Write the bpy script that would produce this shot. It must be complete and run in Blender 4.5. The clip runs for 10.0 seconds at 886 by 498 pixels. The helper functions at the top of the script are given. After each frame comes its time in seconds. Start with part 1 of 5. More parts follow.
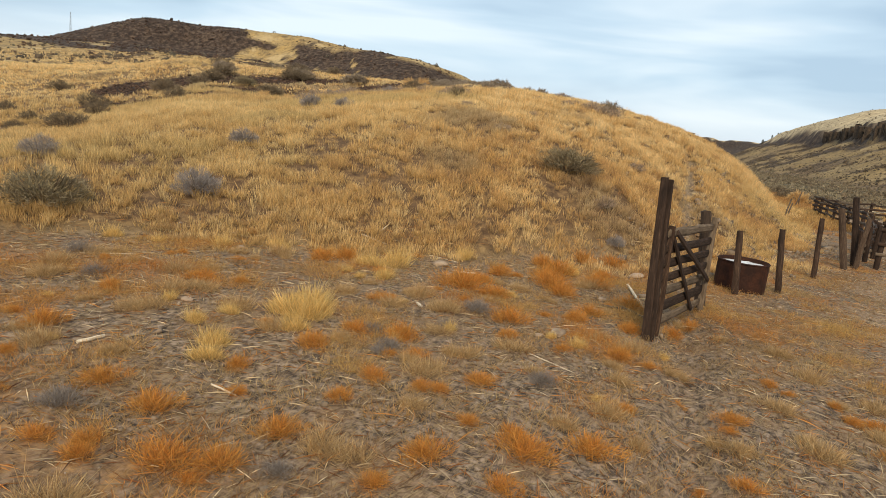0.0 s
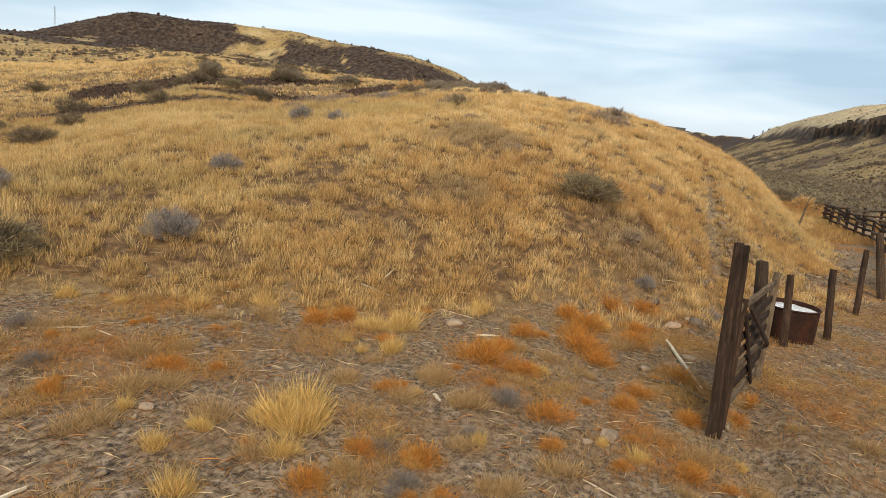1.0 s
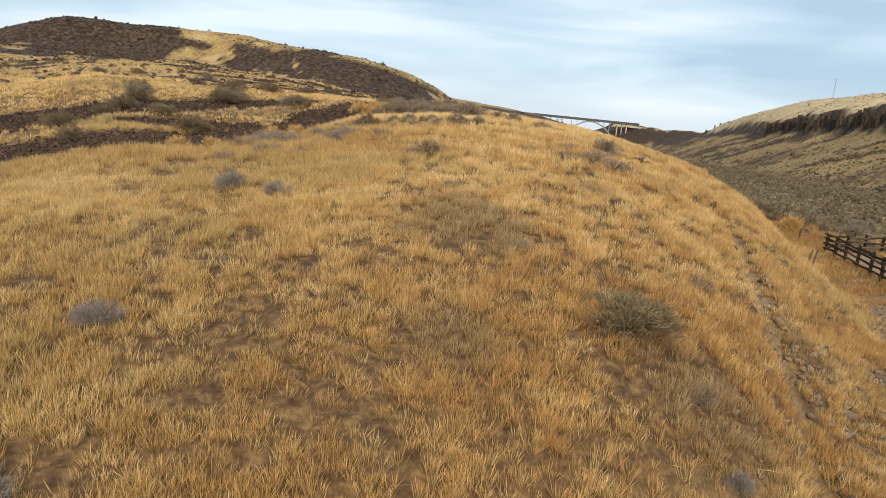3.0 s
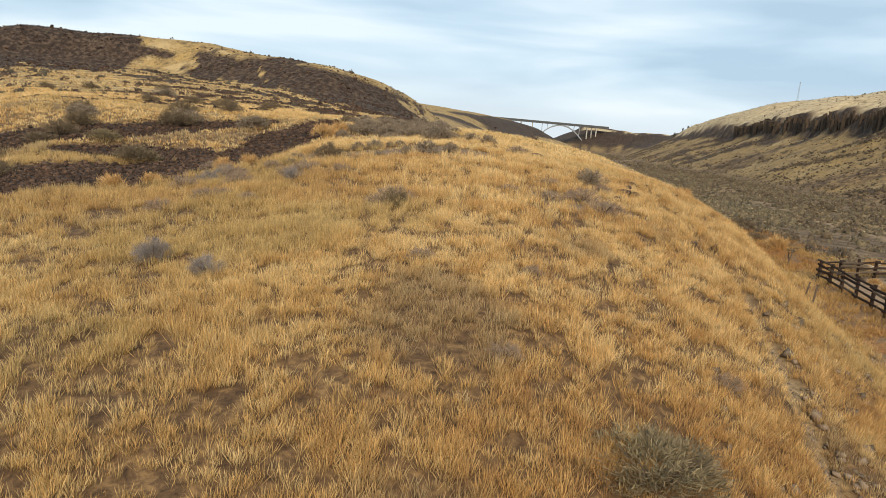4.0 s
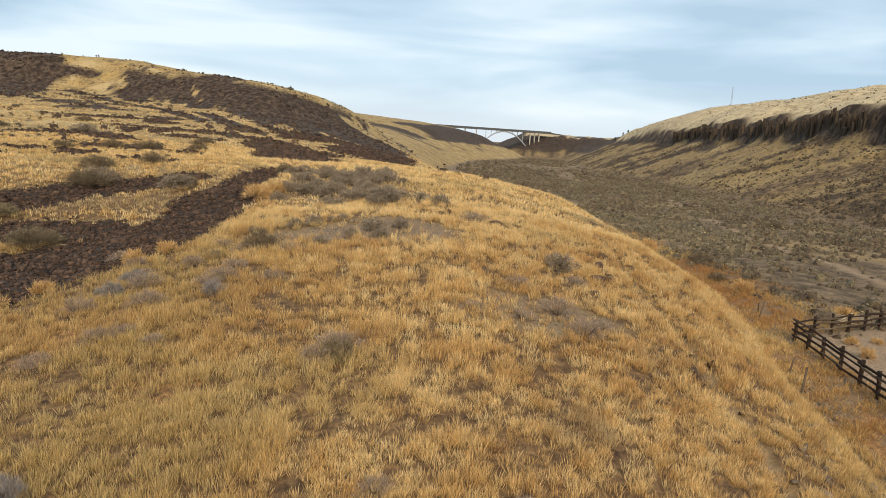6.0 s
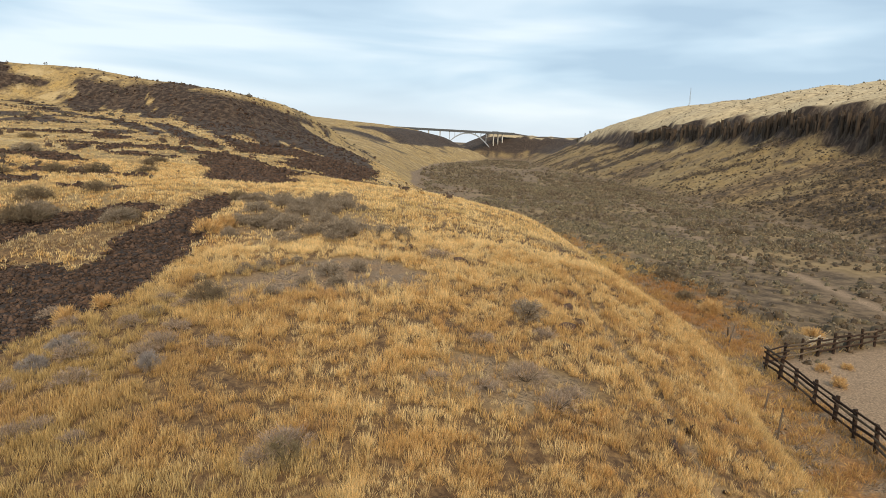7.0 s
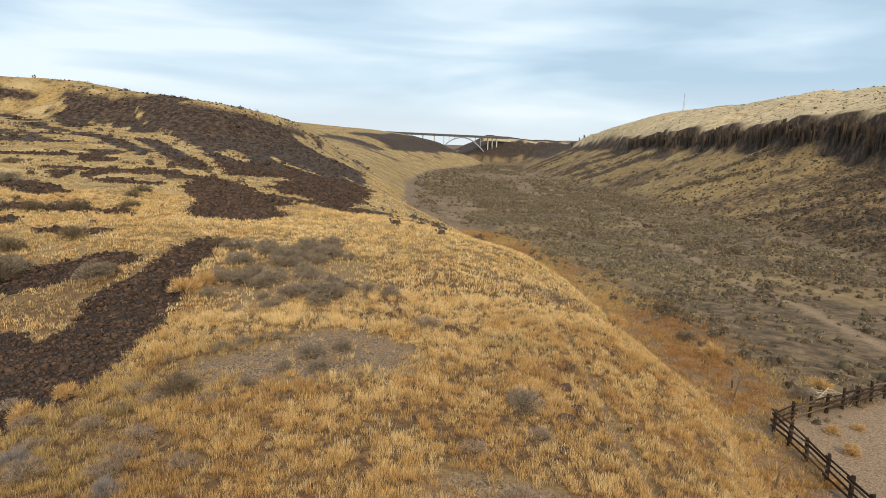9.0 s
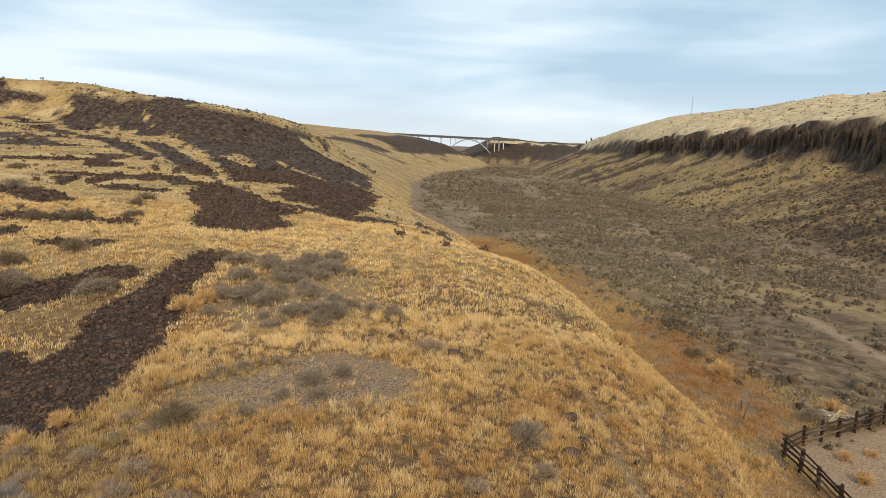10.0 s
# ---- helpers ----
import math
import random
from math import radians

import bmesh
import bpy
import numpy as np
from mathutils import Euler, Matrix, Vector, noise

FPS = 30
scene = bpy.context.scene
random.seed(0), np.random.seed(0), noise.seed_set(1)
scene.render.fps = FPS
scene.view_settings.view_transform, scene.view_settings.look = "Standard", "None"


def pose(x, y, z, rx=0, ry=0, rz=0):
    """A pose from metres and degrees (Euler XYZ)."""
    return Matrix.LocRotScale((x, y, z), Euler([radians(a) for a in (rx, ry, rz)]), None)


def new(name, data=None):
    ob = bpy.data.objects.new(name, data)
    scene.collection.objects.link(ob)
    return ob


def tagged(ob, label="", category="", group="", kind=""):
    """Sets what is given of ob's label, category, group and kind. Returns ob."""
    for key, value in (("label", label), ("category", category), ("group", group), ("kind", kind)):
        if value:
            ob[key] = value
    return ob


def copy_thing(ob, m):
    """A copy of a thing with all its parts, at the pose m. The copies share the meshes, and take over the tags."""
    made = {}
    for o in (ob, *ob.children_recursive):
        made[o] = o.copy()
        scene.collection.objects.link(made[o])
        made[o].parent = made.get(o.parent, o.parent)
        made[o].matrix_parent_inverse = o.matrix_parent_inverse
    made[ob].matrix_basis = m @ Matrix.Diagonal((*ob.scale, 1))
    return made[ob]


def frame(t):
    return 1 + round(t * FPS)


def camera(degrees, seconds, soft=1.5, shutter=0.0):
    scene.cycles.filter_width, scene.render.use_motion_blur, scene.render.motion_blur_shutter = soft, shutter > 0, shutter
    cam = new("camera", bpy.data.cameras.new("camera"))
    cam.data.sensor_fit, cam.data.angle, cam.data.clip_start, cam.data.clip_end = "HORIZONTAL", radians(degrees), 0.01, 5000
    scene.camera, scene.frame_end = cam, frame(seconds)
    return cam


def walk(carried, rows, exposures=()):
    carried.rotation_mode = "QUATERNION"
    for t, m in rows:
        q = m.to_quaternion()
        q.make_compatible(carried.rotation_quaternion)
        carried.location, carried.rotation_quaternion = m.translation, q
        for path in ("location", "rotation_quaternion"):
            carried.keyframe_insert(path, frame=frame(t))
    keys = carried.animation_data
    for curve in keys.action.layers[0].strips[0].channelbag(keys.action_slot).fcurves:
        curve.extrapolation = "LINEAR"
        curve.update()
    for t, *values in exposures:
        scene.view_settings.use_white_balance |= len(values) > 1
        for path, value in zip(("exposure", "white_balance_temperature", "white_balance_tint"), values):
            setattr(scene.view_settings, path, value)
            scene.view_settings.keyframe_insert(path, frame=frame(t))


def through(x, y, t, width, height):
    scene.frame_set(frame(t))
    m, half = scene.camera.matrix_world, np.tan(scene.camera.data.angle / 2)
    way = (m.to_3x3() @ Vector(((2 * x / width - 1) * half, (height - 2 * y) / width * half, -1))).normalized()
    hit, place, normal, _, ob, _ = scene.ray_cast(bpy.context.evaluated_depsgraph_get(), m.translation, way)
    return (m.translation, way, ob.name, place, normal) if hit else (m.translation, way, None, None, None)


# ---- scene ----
cam = camera(68.90, 10.0, soft=0.85)
# seconds, eye x y z in metres, heading, tilt and lean in degrees
ROWS = [
    (0.0, -0.238, 0.089, 2.448, -0.87, -10.93, -6.58),
    (0.5, -0.444, 0.854, 2.685, -0.86, -11.17, -6.67),
    (1.0, -0.628, 1.712, 2.970, -1.73, -11.31, -6.58),
    (1.5, -0.828, 2.693, 3.281, -1.97, -11.47, -6.47),
    (2.0, -1.006, 3.802, 3.619, -2.70, -11.44, -6.13),
    (2.5, -1.050, 5.055, 4.001, -3.49, -11.34, -5.88),
    (3.0, -1.083, 6.243, 4.453, -5.34, -11.11, -5.45),
    (4.5, -0.788, 10.052, 5.920, -8.59, -10.28, -4.54),
    (5.0, -0.794, 10.904, 6.521, -9.66, -10.08, -4.21),
    (5.5, -0.811, 11.615, 7.189, -10.57, -9.89, -3.82),
    (7.0, -0.260, 13.842, 9.078, -15.29, -9.51, -2.59),
    (7.5, -0.148, 14.370, 9.716, -15.33, -9.47, -2.43),
    (8.0, 0.003, 14.812, 10.275, -15.52, -9.41, -2.27),
    (8.5, 0.160, 15.189, 10.782, -15.78, -9.35, -2.17),
    (9.0, 0.320, 15.536, 11.228, -15.69, -9.30, -2.14),
    (9.5, 0.428, 15.799, 11.592, -15.09, -9.28, -2.31),
    (10.0, 0.532, 16.075, 11.893, -15.13, -9.22, -2.37),
]
walk(cam, [(t, pose(x, y, z, 90 + tilt, 0, heading) @ pose(0, 0, 0, 0, 0, -lean)) for t, x, y, z, heading, tilt, lean in ROWS])

# --- world, sun, exposure
SUN_HEIGHT, SUN_TURN = 38.0, 186.0
world = bpy.data.worlds.new("sky")
scene.world = world
world.use_nodes = True


def build_sky():
    n, l = world.node_tree.nodes, world.node_tree.links
    n.clear()
    out, back = n.new("ShaderNodeOutputWorld"), n.new("ShaderNodeBackground")
    sky = n.new("ShaderNodeTexSky")
    sky.sky_type, sky.sun_disc = "NISHITA", False
    sky.sun_elevation, sky.sun_rotation = radians(SUN_HEIGHT), radians(SUN_TURN)
    co, stretch = n.new("ShaderNodeTexCoord"), n.new("ShaderNodeMapping")
    stretch.inputs["Scale"].default_value = (1.5, 1.5, 9.0)
    l.new(co.outputs["Generated"], stretch.inputs["Vector"])
    clouds = n.new("ShaderNodeTexNoise")
    clouds.inputs["Scale"].default_value, clouds.inputs["Detail"].default_value, clouds.inputs["Roughness"].default_value = 1.35, 4, 0.46
    clouds.inputs["Distortion"].default_value = 0.35
    l.new(stretch.outputs[0], clouds.inputs["Vector"])
    tone = n.new("ShaderNodeValToRGB")
    e = tone.color_ramp.elements
    e[0].position, e[0].color = 0.4, (4.15, 5.55, 6.85, 1)
    e[1].position, e[1].color = 0.62, (7.3, 8.3, 8.9, 1)
    mid = e.new(0.5)
    mid.color = (5.3, 6.75, 7.9, 1)
    l.new(clouds.outputs["Fac"], tone.inputs["Fac"])
    # paler and whiter towards the horizon
    split, rise = n.new("ShaderNodeSeparateXYZ"), n.new("ShaderNodeMapRange")
    l.new(co.outputs["Generated"], split.inputs[0])
    l.new(split.outputs["Z"], rise.inputs["Value"])
    rise.inputs["From Min"].default_value, rise.inputs["From Max"].default_value = 0.0, 0.10
    rise.inputs["To Min"].default_value, rise.inputs["To Max"].default_value = 0.75, 0.0
    pale, veil = n.new("ShaderNodeMix"), n.new("ShaderNodeMix")
    pale.data_type = veil.data_type = "RGBA"
    l.new(rise.outputs[0], pale.inputs["Factor"])
    l.new(tone.outputs[0], pale.inputs["A"])
    pale.inputs["B"].default_value = (7.6, 8.1, 8.5, 1)
    veil.inputs["Factor"].default_value = 0.9
    l.new(sky.outputs[0], veil.inputs["A"])
    l.new(pale.outputs["Result"], veil.inputs["B"])
    l.new(veil.outputs["Result"], back.inputs["Color"])
    back.inputs["Strength"].default_value = 0.088
    l.new(back.outputs[0], out.inputs["Surface"])


build_sky()
sun = new("sun", bpy.data.lights.new("sun", "SUN"))
sun.data.energy, sun.data.angle, sun.data.color = 2.7, radians(20), (1.0, 0.84, 0.62)
sun.rotation_euler = (radians(90 - SUN_HEIGHT), 0, radians(180 - SUN_TURN))
scene.view_settings.exposure = 0.45


# --- lie of the land
def along(x, y, line):
    """Signed distance to a polyline (positive on its left), and how far along it, as a share of its corners."""
    best, side, place = np.full(np.shape(x), 1e18), np.zeros(np.shape(x)), np.zeros(np.shape(x))
    for i in range(len(line) - 1):
        (ax, ay), (bx, by) = line[i][:2], line[i + 1][:2]
        dx, dy = bx - ax, by - ay
        s = ((x - ax) * dx + (y - ay) * dy) / (dx * dx + dy * dy)
        s = np.clip(s, -9.0 if i == 0 else 0.0, 9.0 if i == len(line) - 2 else 1.0)
        ex, ey = x - ax - s * dx, y - ay - s * dy
        d = ex * ex + ey * ey
        near = d < best
        best = np.where(near, d, best)
        side = np.where(near, np.sign(dx * ey - dy * ex), side)
        place = np.where(near, i + np.clip(s, 0, 1), place)
    return np.sqrt(best) * side, place


def smooth(a, b, v):
    s = np.clip((v - a) / (b - a), 0, 1)
    return s * s * (3 - 2 * s)


def lattice(ix, iy, seed):
    h = (ix * 374761393 + iy * 668265263 + seed * 974711) & 0x7FFFFFFF
    h = ((h ^ (h >> 13)) * 1274126177) & 0x7FFFFFFF
    return ((h ^ (h >> 16)) & 0xFFFF) / 65535.0


def ripple(x, y, size, seed=0):
    """Smooth value noise between -1 and 1."""
    u, v = np.asarray(x) / size, np.asarray(y) / size
    iu, iv = np.floor(u).astype(np.int64), np.floor(v).astype(np.int64)
    fu, fv = u - iu, v - iv
    fu, fv = fu * fu * (3 - 2 * fu), fv * fv * (3 - 2 * fv)
    a = lattice(iu, iv, seed) * (1 - fu) + lattice(iu + 1, iv, seed) * fu
    b = lattice(iu, iv + 1, seed) * (1 - fu) + lattice(iu + 1, iv + 1, seed) * fu
    return 2 * (a * (1 - fv) + b * fv) - 1


def mottle(x, y, size, seed=0):
    return 0.57 * ripple(x, y, size, seed) + 0.29 * ripple(x, y, size / 2.1, seed + 1) + 0.14 * ripple(x, y, size / 4.3, seed + 2)


# foot of the knoll and of the hills beyond it, foot of the far canyon side
FOOT = [(-60, 4), (-12, 8.5), (-6, 9.6), (-3, 10.4), (0, 11.2), (2.5, 12.2), (4.3, 13), (8, 16.7), (12.5, 22.5), (16, 31), (18.7, 36),
        (20, 43), (22.3, 54), (24.5, 78), (26, 105), (25, 133), (31, 160), (46, 230), (78, 330), (140, 455), (176, 522), (168, 548), (110, 588), (-40, 660)]
FAR_FOOT = [(45, -200), (50, 45), (60, 66), (70, 84), (75, 100), (87, 148), (104, 208), (122, 282), (150, 380), (194, 490), (197, 520), (182, 548), (167, 590), (166, 640), (205, 740)]
HILL_EDGE = [(-150, 168), (-104, 196), (-79, 203), (-54, 205), (-28, 190), (-10, 178), (4, 186), (14, 212), (12, 250), (-30, 330), (-160, 430)]
# beds of loose dark stone: corners and half-width
BEDS = [([(-16.5, 33.0), (-11.4, 33.8), (-8, 37.2), (-5.6, 41.6), (-4.4, 47.5), (-2.8, 54)], 4.4, 0.72),
        ([(-21, 42.6), (-16, 44.2), (-11.5, 48), (-7, 50.6)], 2.4, 0.35),
        ([(-14, 41), (-9, 41.5)], 1.5, 0.0),
        ([(-1.6, 65), (-2.4, 74), (-5.2, 86)], 3.6, 0.7),
        ([(2, 80), (7, 73.5), (12, 79)], 1.5, 0.0),
        ([(-25, 57), (-20.5, 57.5)], 1.4, 0.0)]
TRAIL = [(6.5, 17.6), (7.1, 19.3), (7.63, 20.7), (7.95, 21.9), (8.4, 23.4), (8.65, 24.7), (9.05, 26.2), (9.4, 27.6)]


def rim_edge(x, y):
    """How far the cliff of the canyon side stands in or out."""
    return (1.5 * ripple(x, y, 23, 8) + 0.8 * ripple(x, y, 7, 9)) * smooth(380, 220, y)


def land(x, y):
    """Height of the ground, and what covers it: scree, bare soil, sagebrush flat, cliff."""
    x, y = np.asarray(x, float), np.asarray(y, float)
    d, _ = along(x, y, FOOT)
    e, _ = along(x, y, FAR_FOOT)
    e = -e
    floor = 0.2 - 0.045 * np.clip(x, 0, 7) - 0.005 * np.clip(x - 7, 0, 13) - 0.009 * np.clip(y - 45, 0, 700)
    # bench of the knoll, then the hill that climbs behind it
    bench = 3.75 + 0.055 * np.clip(y - 20, -8, 26) + 0.03 * np.clip(y - 46, 0, 24)
    bench -= 1.9 * smooth(4, -11, x) * (1 - 0.9 * smooth(38, 56, y))
    # a draw runs along the west side of the knoll and cuts into the foot of the hill
    bank = -9.3 - 0.2 * np.clip(y - 21, -6, 13) - 0.5 * np.clip(y - 34, 0, 16) - 0.5 * np.clip(y - 50, 0, 90)
    cut = 0.3 * np.logaddexp(0, 2.0 * (bank - x)) / 2.0
    depth = (2.9 - 0.6 * smooth(46, 80, y) - 2.25 * smooth(100, 155, y)) * smooth(7, 15, y)
    bench -= depth * (1 - np.exp(-cut / np.maximum(depth, 0.05)))
    west = smooth(-132, -88, x)
    climb = 0.068 * np.clip(y - 70, 0, 125) * (0.45 + 0.55 * west)
    h, _ = along(x, y, HILL_EDGE)
    step = 10.3 * smooth(-14, 6, h + 2.0 * ripple(x, y, 17, 5)) * west * (1 - 0.2 * smooth(-52, -25, x))
    inner = bench + climb + step * smooth(95, 140, y) + 1.5 * smooth(255, 400, y) - 9 * smooth(620, 780, y)
    inner = inner + 6.2 * smooth(20, 38, d + 5 * ripple(x, y, 34, 15)) * smooth(290, 420, y)
    reach = 4.2 + 9 * smooth(54, 86, y) + 5 * smooth(86, 130, y) + 8 * smooth(130, 220, y) + 9 * smooth(220, 420, y)
    z = floor + np.where(d > 0, (inner - floor) * (1 - np.exp(-np.clip(d, 0, None) / reach)), 0)
    # the far canyon side: talus, rimrock, plateau
    rough = rim_edge(x, y)
    talus = (0.52 - 0.19 * smooth(150, 80, y)) * np.clip(e - 2.2, 0, 25.8) * (1 + 0.1 * ripple(x, y, 14, 11)) + 0.5 * smooth(2, 8, e) * mottle(y + 0.45 * x, 0.3 * e, 7, 12)
    rim = (6.3 + 5.0 * smooth(150, 80, y)) * smooth(28, 30.5 + 9 * smooth(230, 420, y), e + rough)
    top = 24.2 * (0.72 + 0.28 * smooth(130, 270, y)) * (1 - np.exp(-np.clip(e - 31, 0, None) / 42)) * smooth(450, 290, y) - 3.5 * smooth(45, 100, e) * smooth(215, 250, y)
    z = z + np.where(e > 0, talus + rim + top, 0)
    # the canyon bends, and its far side closes the view
    back = y + 30 * ripple(x, y, 90, 13) + 9 * ripple(x, y, 30, 14)
    z = z + 8 * smooth(680, 762, back) + 2.0 * smooth(766, 778, back)
    # small unevenness, more of it away from the worn ground
    wild = smooth(-1, 4, d)
    far = np.clip((np.hypot(x, y) - 50) / 150, 0, 1)
    z = z + 0.05 * mottle(x, y, 1.7, 20) + wild * (0.16 * mottle(x, y, 5.5, 23) + 0.05 * ripple(x, y, 0.6, 26)) + far * 1.0 * mottle(x, y, 26, 29) * smooth(-3, 12, np.maximum(d, e))
    scree = np.zeros(np.shape(x))
    for line, half, taper in BEDS:
        g, at = along(x, y, line)
        ends = np.minimum(np.hypot(x - line[0][0], y - line[0][1]), np.hypot(x - line[-1][0], y - line[-1][1]))
        g = np.where((at < 0.001) | (at > len(line) - 1.001), ends, np.abs(g))
        scree = np.maximum(scree, smooth(0.35, -0.35, g - half + taper * at + 0.7 * mottle(x, y, 2.4, 31)))
    trail = np.abs(along(x, y, TRAIL)[0])
    z = z - 0.12 * scree - 0.2 * smooth(0.35, 0.08, trail + 0.06 * ripple(x, y, 0.7, 33))
    return z, d, e, h, scree


def ground_z(x, y):
    return float(land(np.array([x]), np.array([y]))[0][0])


def spread(fine_a, fine_b, step, reach_a, reach_b, growth):
    v = list(np.arange(fine_a, fine_b + step / 2, step))
    s = step
    while v[-1] < reach_b:
        s *= growth
        v.append(v[-1] + s)
    s, w = step, [fine_a]
    while w[-1] > reach_a:
        s *= growth
        w.append(w[-1] - s)
    return np.array(w[:0:-1] + v)


# dark stone on the hill: broad faces, and streaks with their half-width
FACES = [[(-38, 203), (-32, 201), (-26, 196), (-17, 189), (-10, 184), (-3, 187), (6, 188), (17, 176), (21, 150), (17, 118), (11, 84), (6, 79), (1, 86), (4, 98), (-3, 96), (-9, 127), (-15, 157), (-26, 181)],
         [(-140, 190), (-104, 214), (-89, 216), (-80, 218), (-75, 214), (-70, 208), (-66, 208), (-61.5, 204), (-63, 190), (-59, 172), (-56, 146), (-66, 136), (-90, 138), (-140, 146)],
         [(-47, 190), (-43, 188), (-38, 178), (-36, 168), (-39, 168), (-44, 182)],
         [(-7.2, 84), (-5.4, 94), (-1, 85), (3, 73.5), (0, 69), (-2.2, 65.5)]]
STREAKS = [([(-30, 153), (-23, 134.6), (-17.4, 121)], 1.5), ([(-22, 151), (-13.7, 125), (-7.5, 101)], 1.3), ([(-12, 96.6), (-7.8, 91)], 1.0), ([(-14.4, 67.2), (-10, 66)], 0.8),
           ([(-17, 67.5), (-15.2, 67.2)], 0.7), ([(-11.4, 57.9), (-9.6, 57.7)], 0.7), ([(-14, 86), (-10.8, 85.2)], 0.9), ([(-58, 189.5), (-54, 186)], 1.5), ([(-51.5, 179), (-48.5, 181.5)], 1.6),
           ([(-63, 199.5), (-55, 201.5)], 1.3), ([(-26.5, 80), (-21, 82), (-17, 76)], 0.9), ([(-34, 108), (-24, 111)], 1.2), ([(-22, 95), (-17, 94)], 0.8), ([(-45, 140), (-36, 146)], 1.5)]


def washes(x, y, e):
    """Strips of barer ground that wind along the canyon floor."""
    return smooth(0.2, 0.55, ripple(e + 3 * ripple(x, y, 24, 102), (y + 0.45 * x) * 0.1, 5.5, 101))


def gullies(x, y, e):
    """Dark brushy gullies that run aslant down the talus."""
    side = y + 0.45 * x
    m = smooth(0.02, 0.3, mottle(side + 1.1 * e, 0.22 * e, 7, 53) + 0.12 * mottle(x, y, 2.2, 52))
    m = np.maximum(m, smooth(135, 80, y) * smooth(-0.3, 0.1, mottle(side + 0.9 * e, 0.4 * e, 7, 69)))
    return m * smooth(2, 7, e) * smooth(31, 27, e)


def inside(x, y, corners):
    """Distance to the edge of a closed outline, positive inside."""
    d = np.full(np.shape(x), 1e9)
    within = np.zeros(np.shape(x), bool)
    for (ax, ay), (bx, by) in zip(corners, corners[1:] + corners[:1]):
        dx, dy = bx - ax, by - ay
        s = np.clip(((x - ax) * dx + (y - ay) * dy) / (dx * dx + dy * dy), 0, 1)
        d = np.minimum(d, np.hypot(x - ax - s * dx, y - ay - s * dy))
        if dy:
            within ^= ((ay > y) != (by > y)) & (x < ax + (y - ay) * dx / dy)
    return np.where(within, d, -d)


def dark_stone(x, y):
    """Bare basalt on the hill, with ragged edges and grass breaking through."""
    near = (y > 52) & (y < 212) & (x > -150) & (x < 32)
    out = np.zeros(np.shape(x))
    if not near.any():
        return out
    px, py = x[near], y[near]
    rag = (1.8 + 1.4 * smooth(110, 170, py)) * mottle(px, py * 0.7, 10, 47) + 1.6 * mottle(px, py, 2.8, 54) + 1.0 * ripple(px, py, 0.9, 55)
    m = np.zeros(len(px))
    for corners in FACES:
        m = np.maximum(m, smooth(-1.1, 1.1, inside(px, py, corners) + rag * np.clip(py / 130, 0.5, 1)))
    for line, half in STREAKS:
        g = np.minimum(np.abs(along(px, py, [line[0], line[-1]])[0]) if len(line) == 2 else np.abs(along(px, py, line)[0]), 99)
        ends = np.minimum(np.hypot(px - line[0][0], py - line[0][1]), np.hypot(px - line[-1][0], py - line[-1][1]))
        at = along(px, py, line)[1]
        g = np.where((at < 0.001) | (at > len(line) - 1.001), ends, g)
        m = np.maximum(m, smooth(0.5, -0.5, g - half - 0.6 + 0.35 * rag))
    # tongues and lines of dry grass down the slope
    grass = smooth(0.42, 0.52, mottle(px + 0.3 * py, py * 0.22, 7, 56)) * 0.8
    below = smooth(3.5, -1.5, along(px, py, HILL_EDGE)[0] + 1.6 * mottle(px, py, 6, 58))
    out[near] = m * (1 - grass) * np.where((py > 140) & (px > -55), 0.3 + 0.7 * below, 1)
    return out


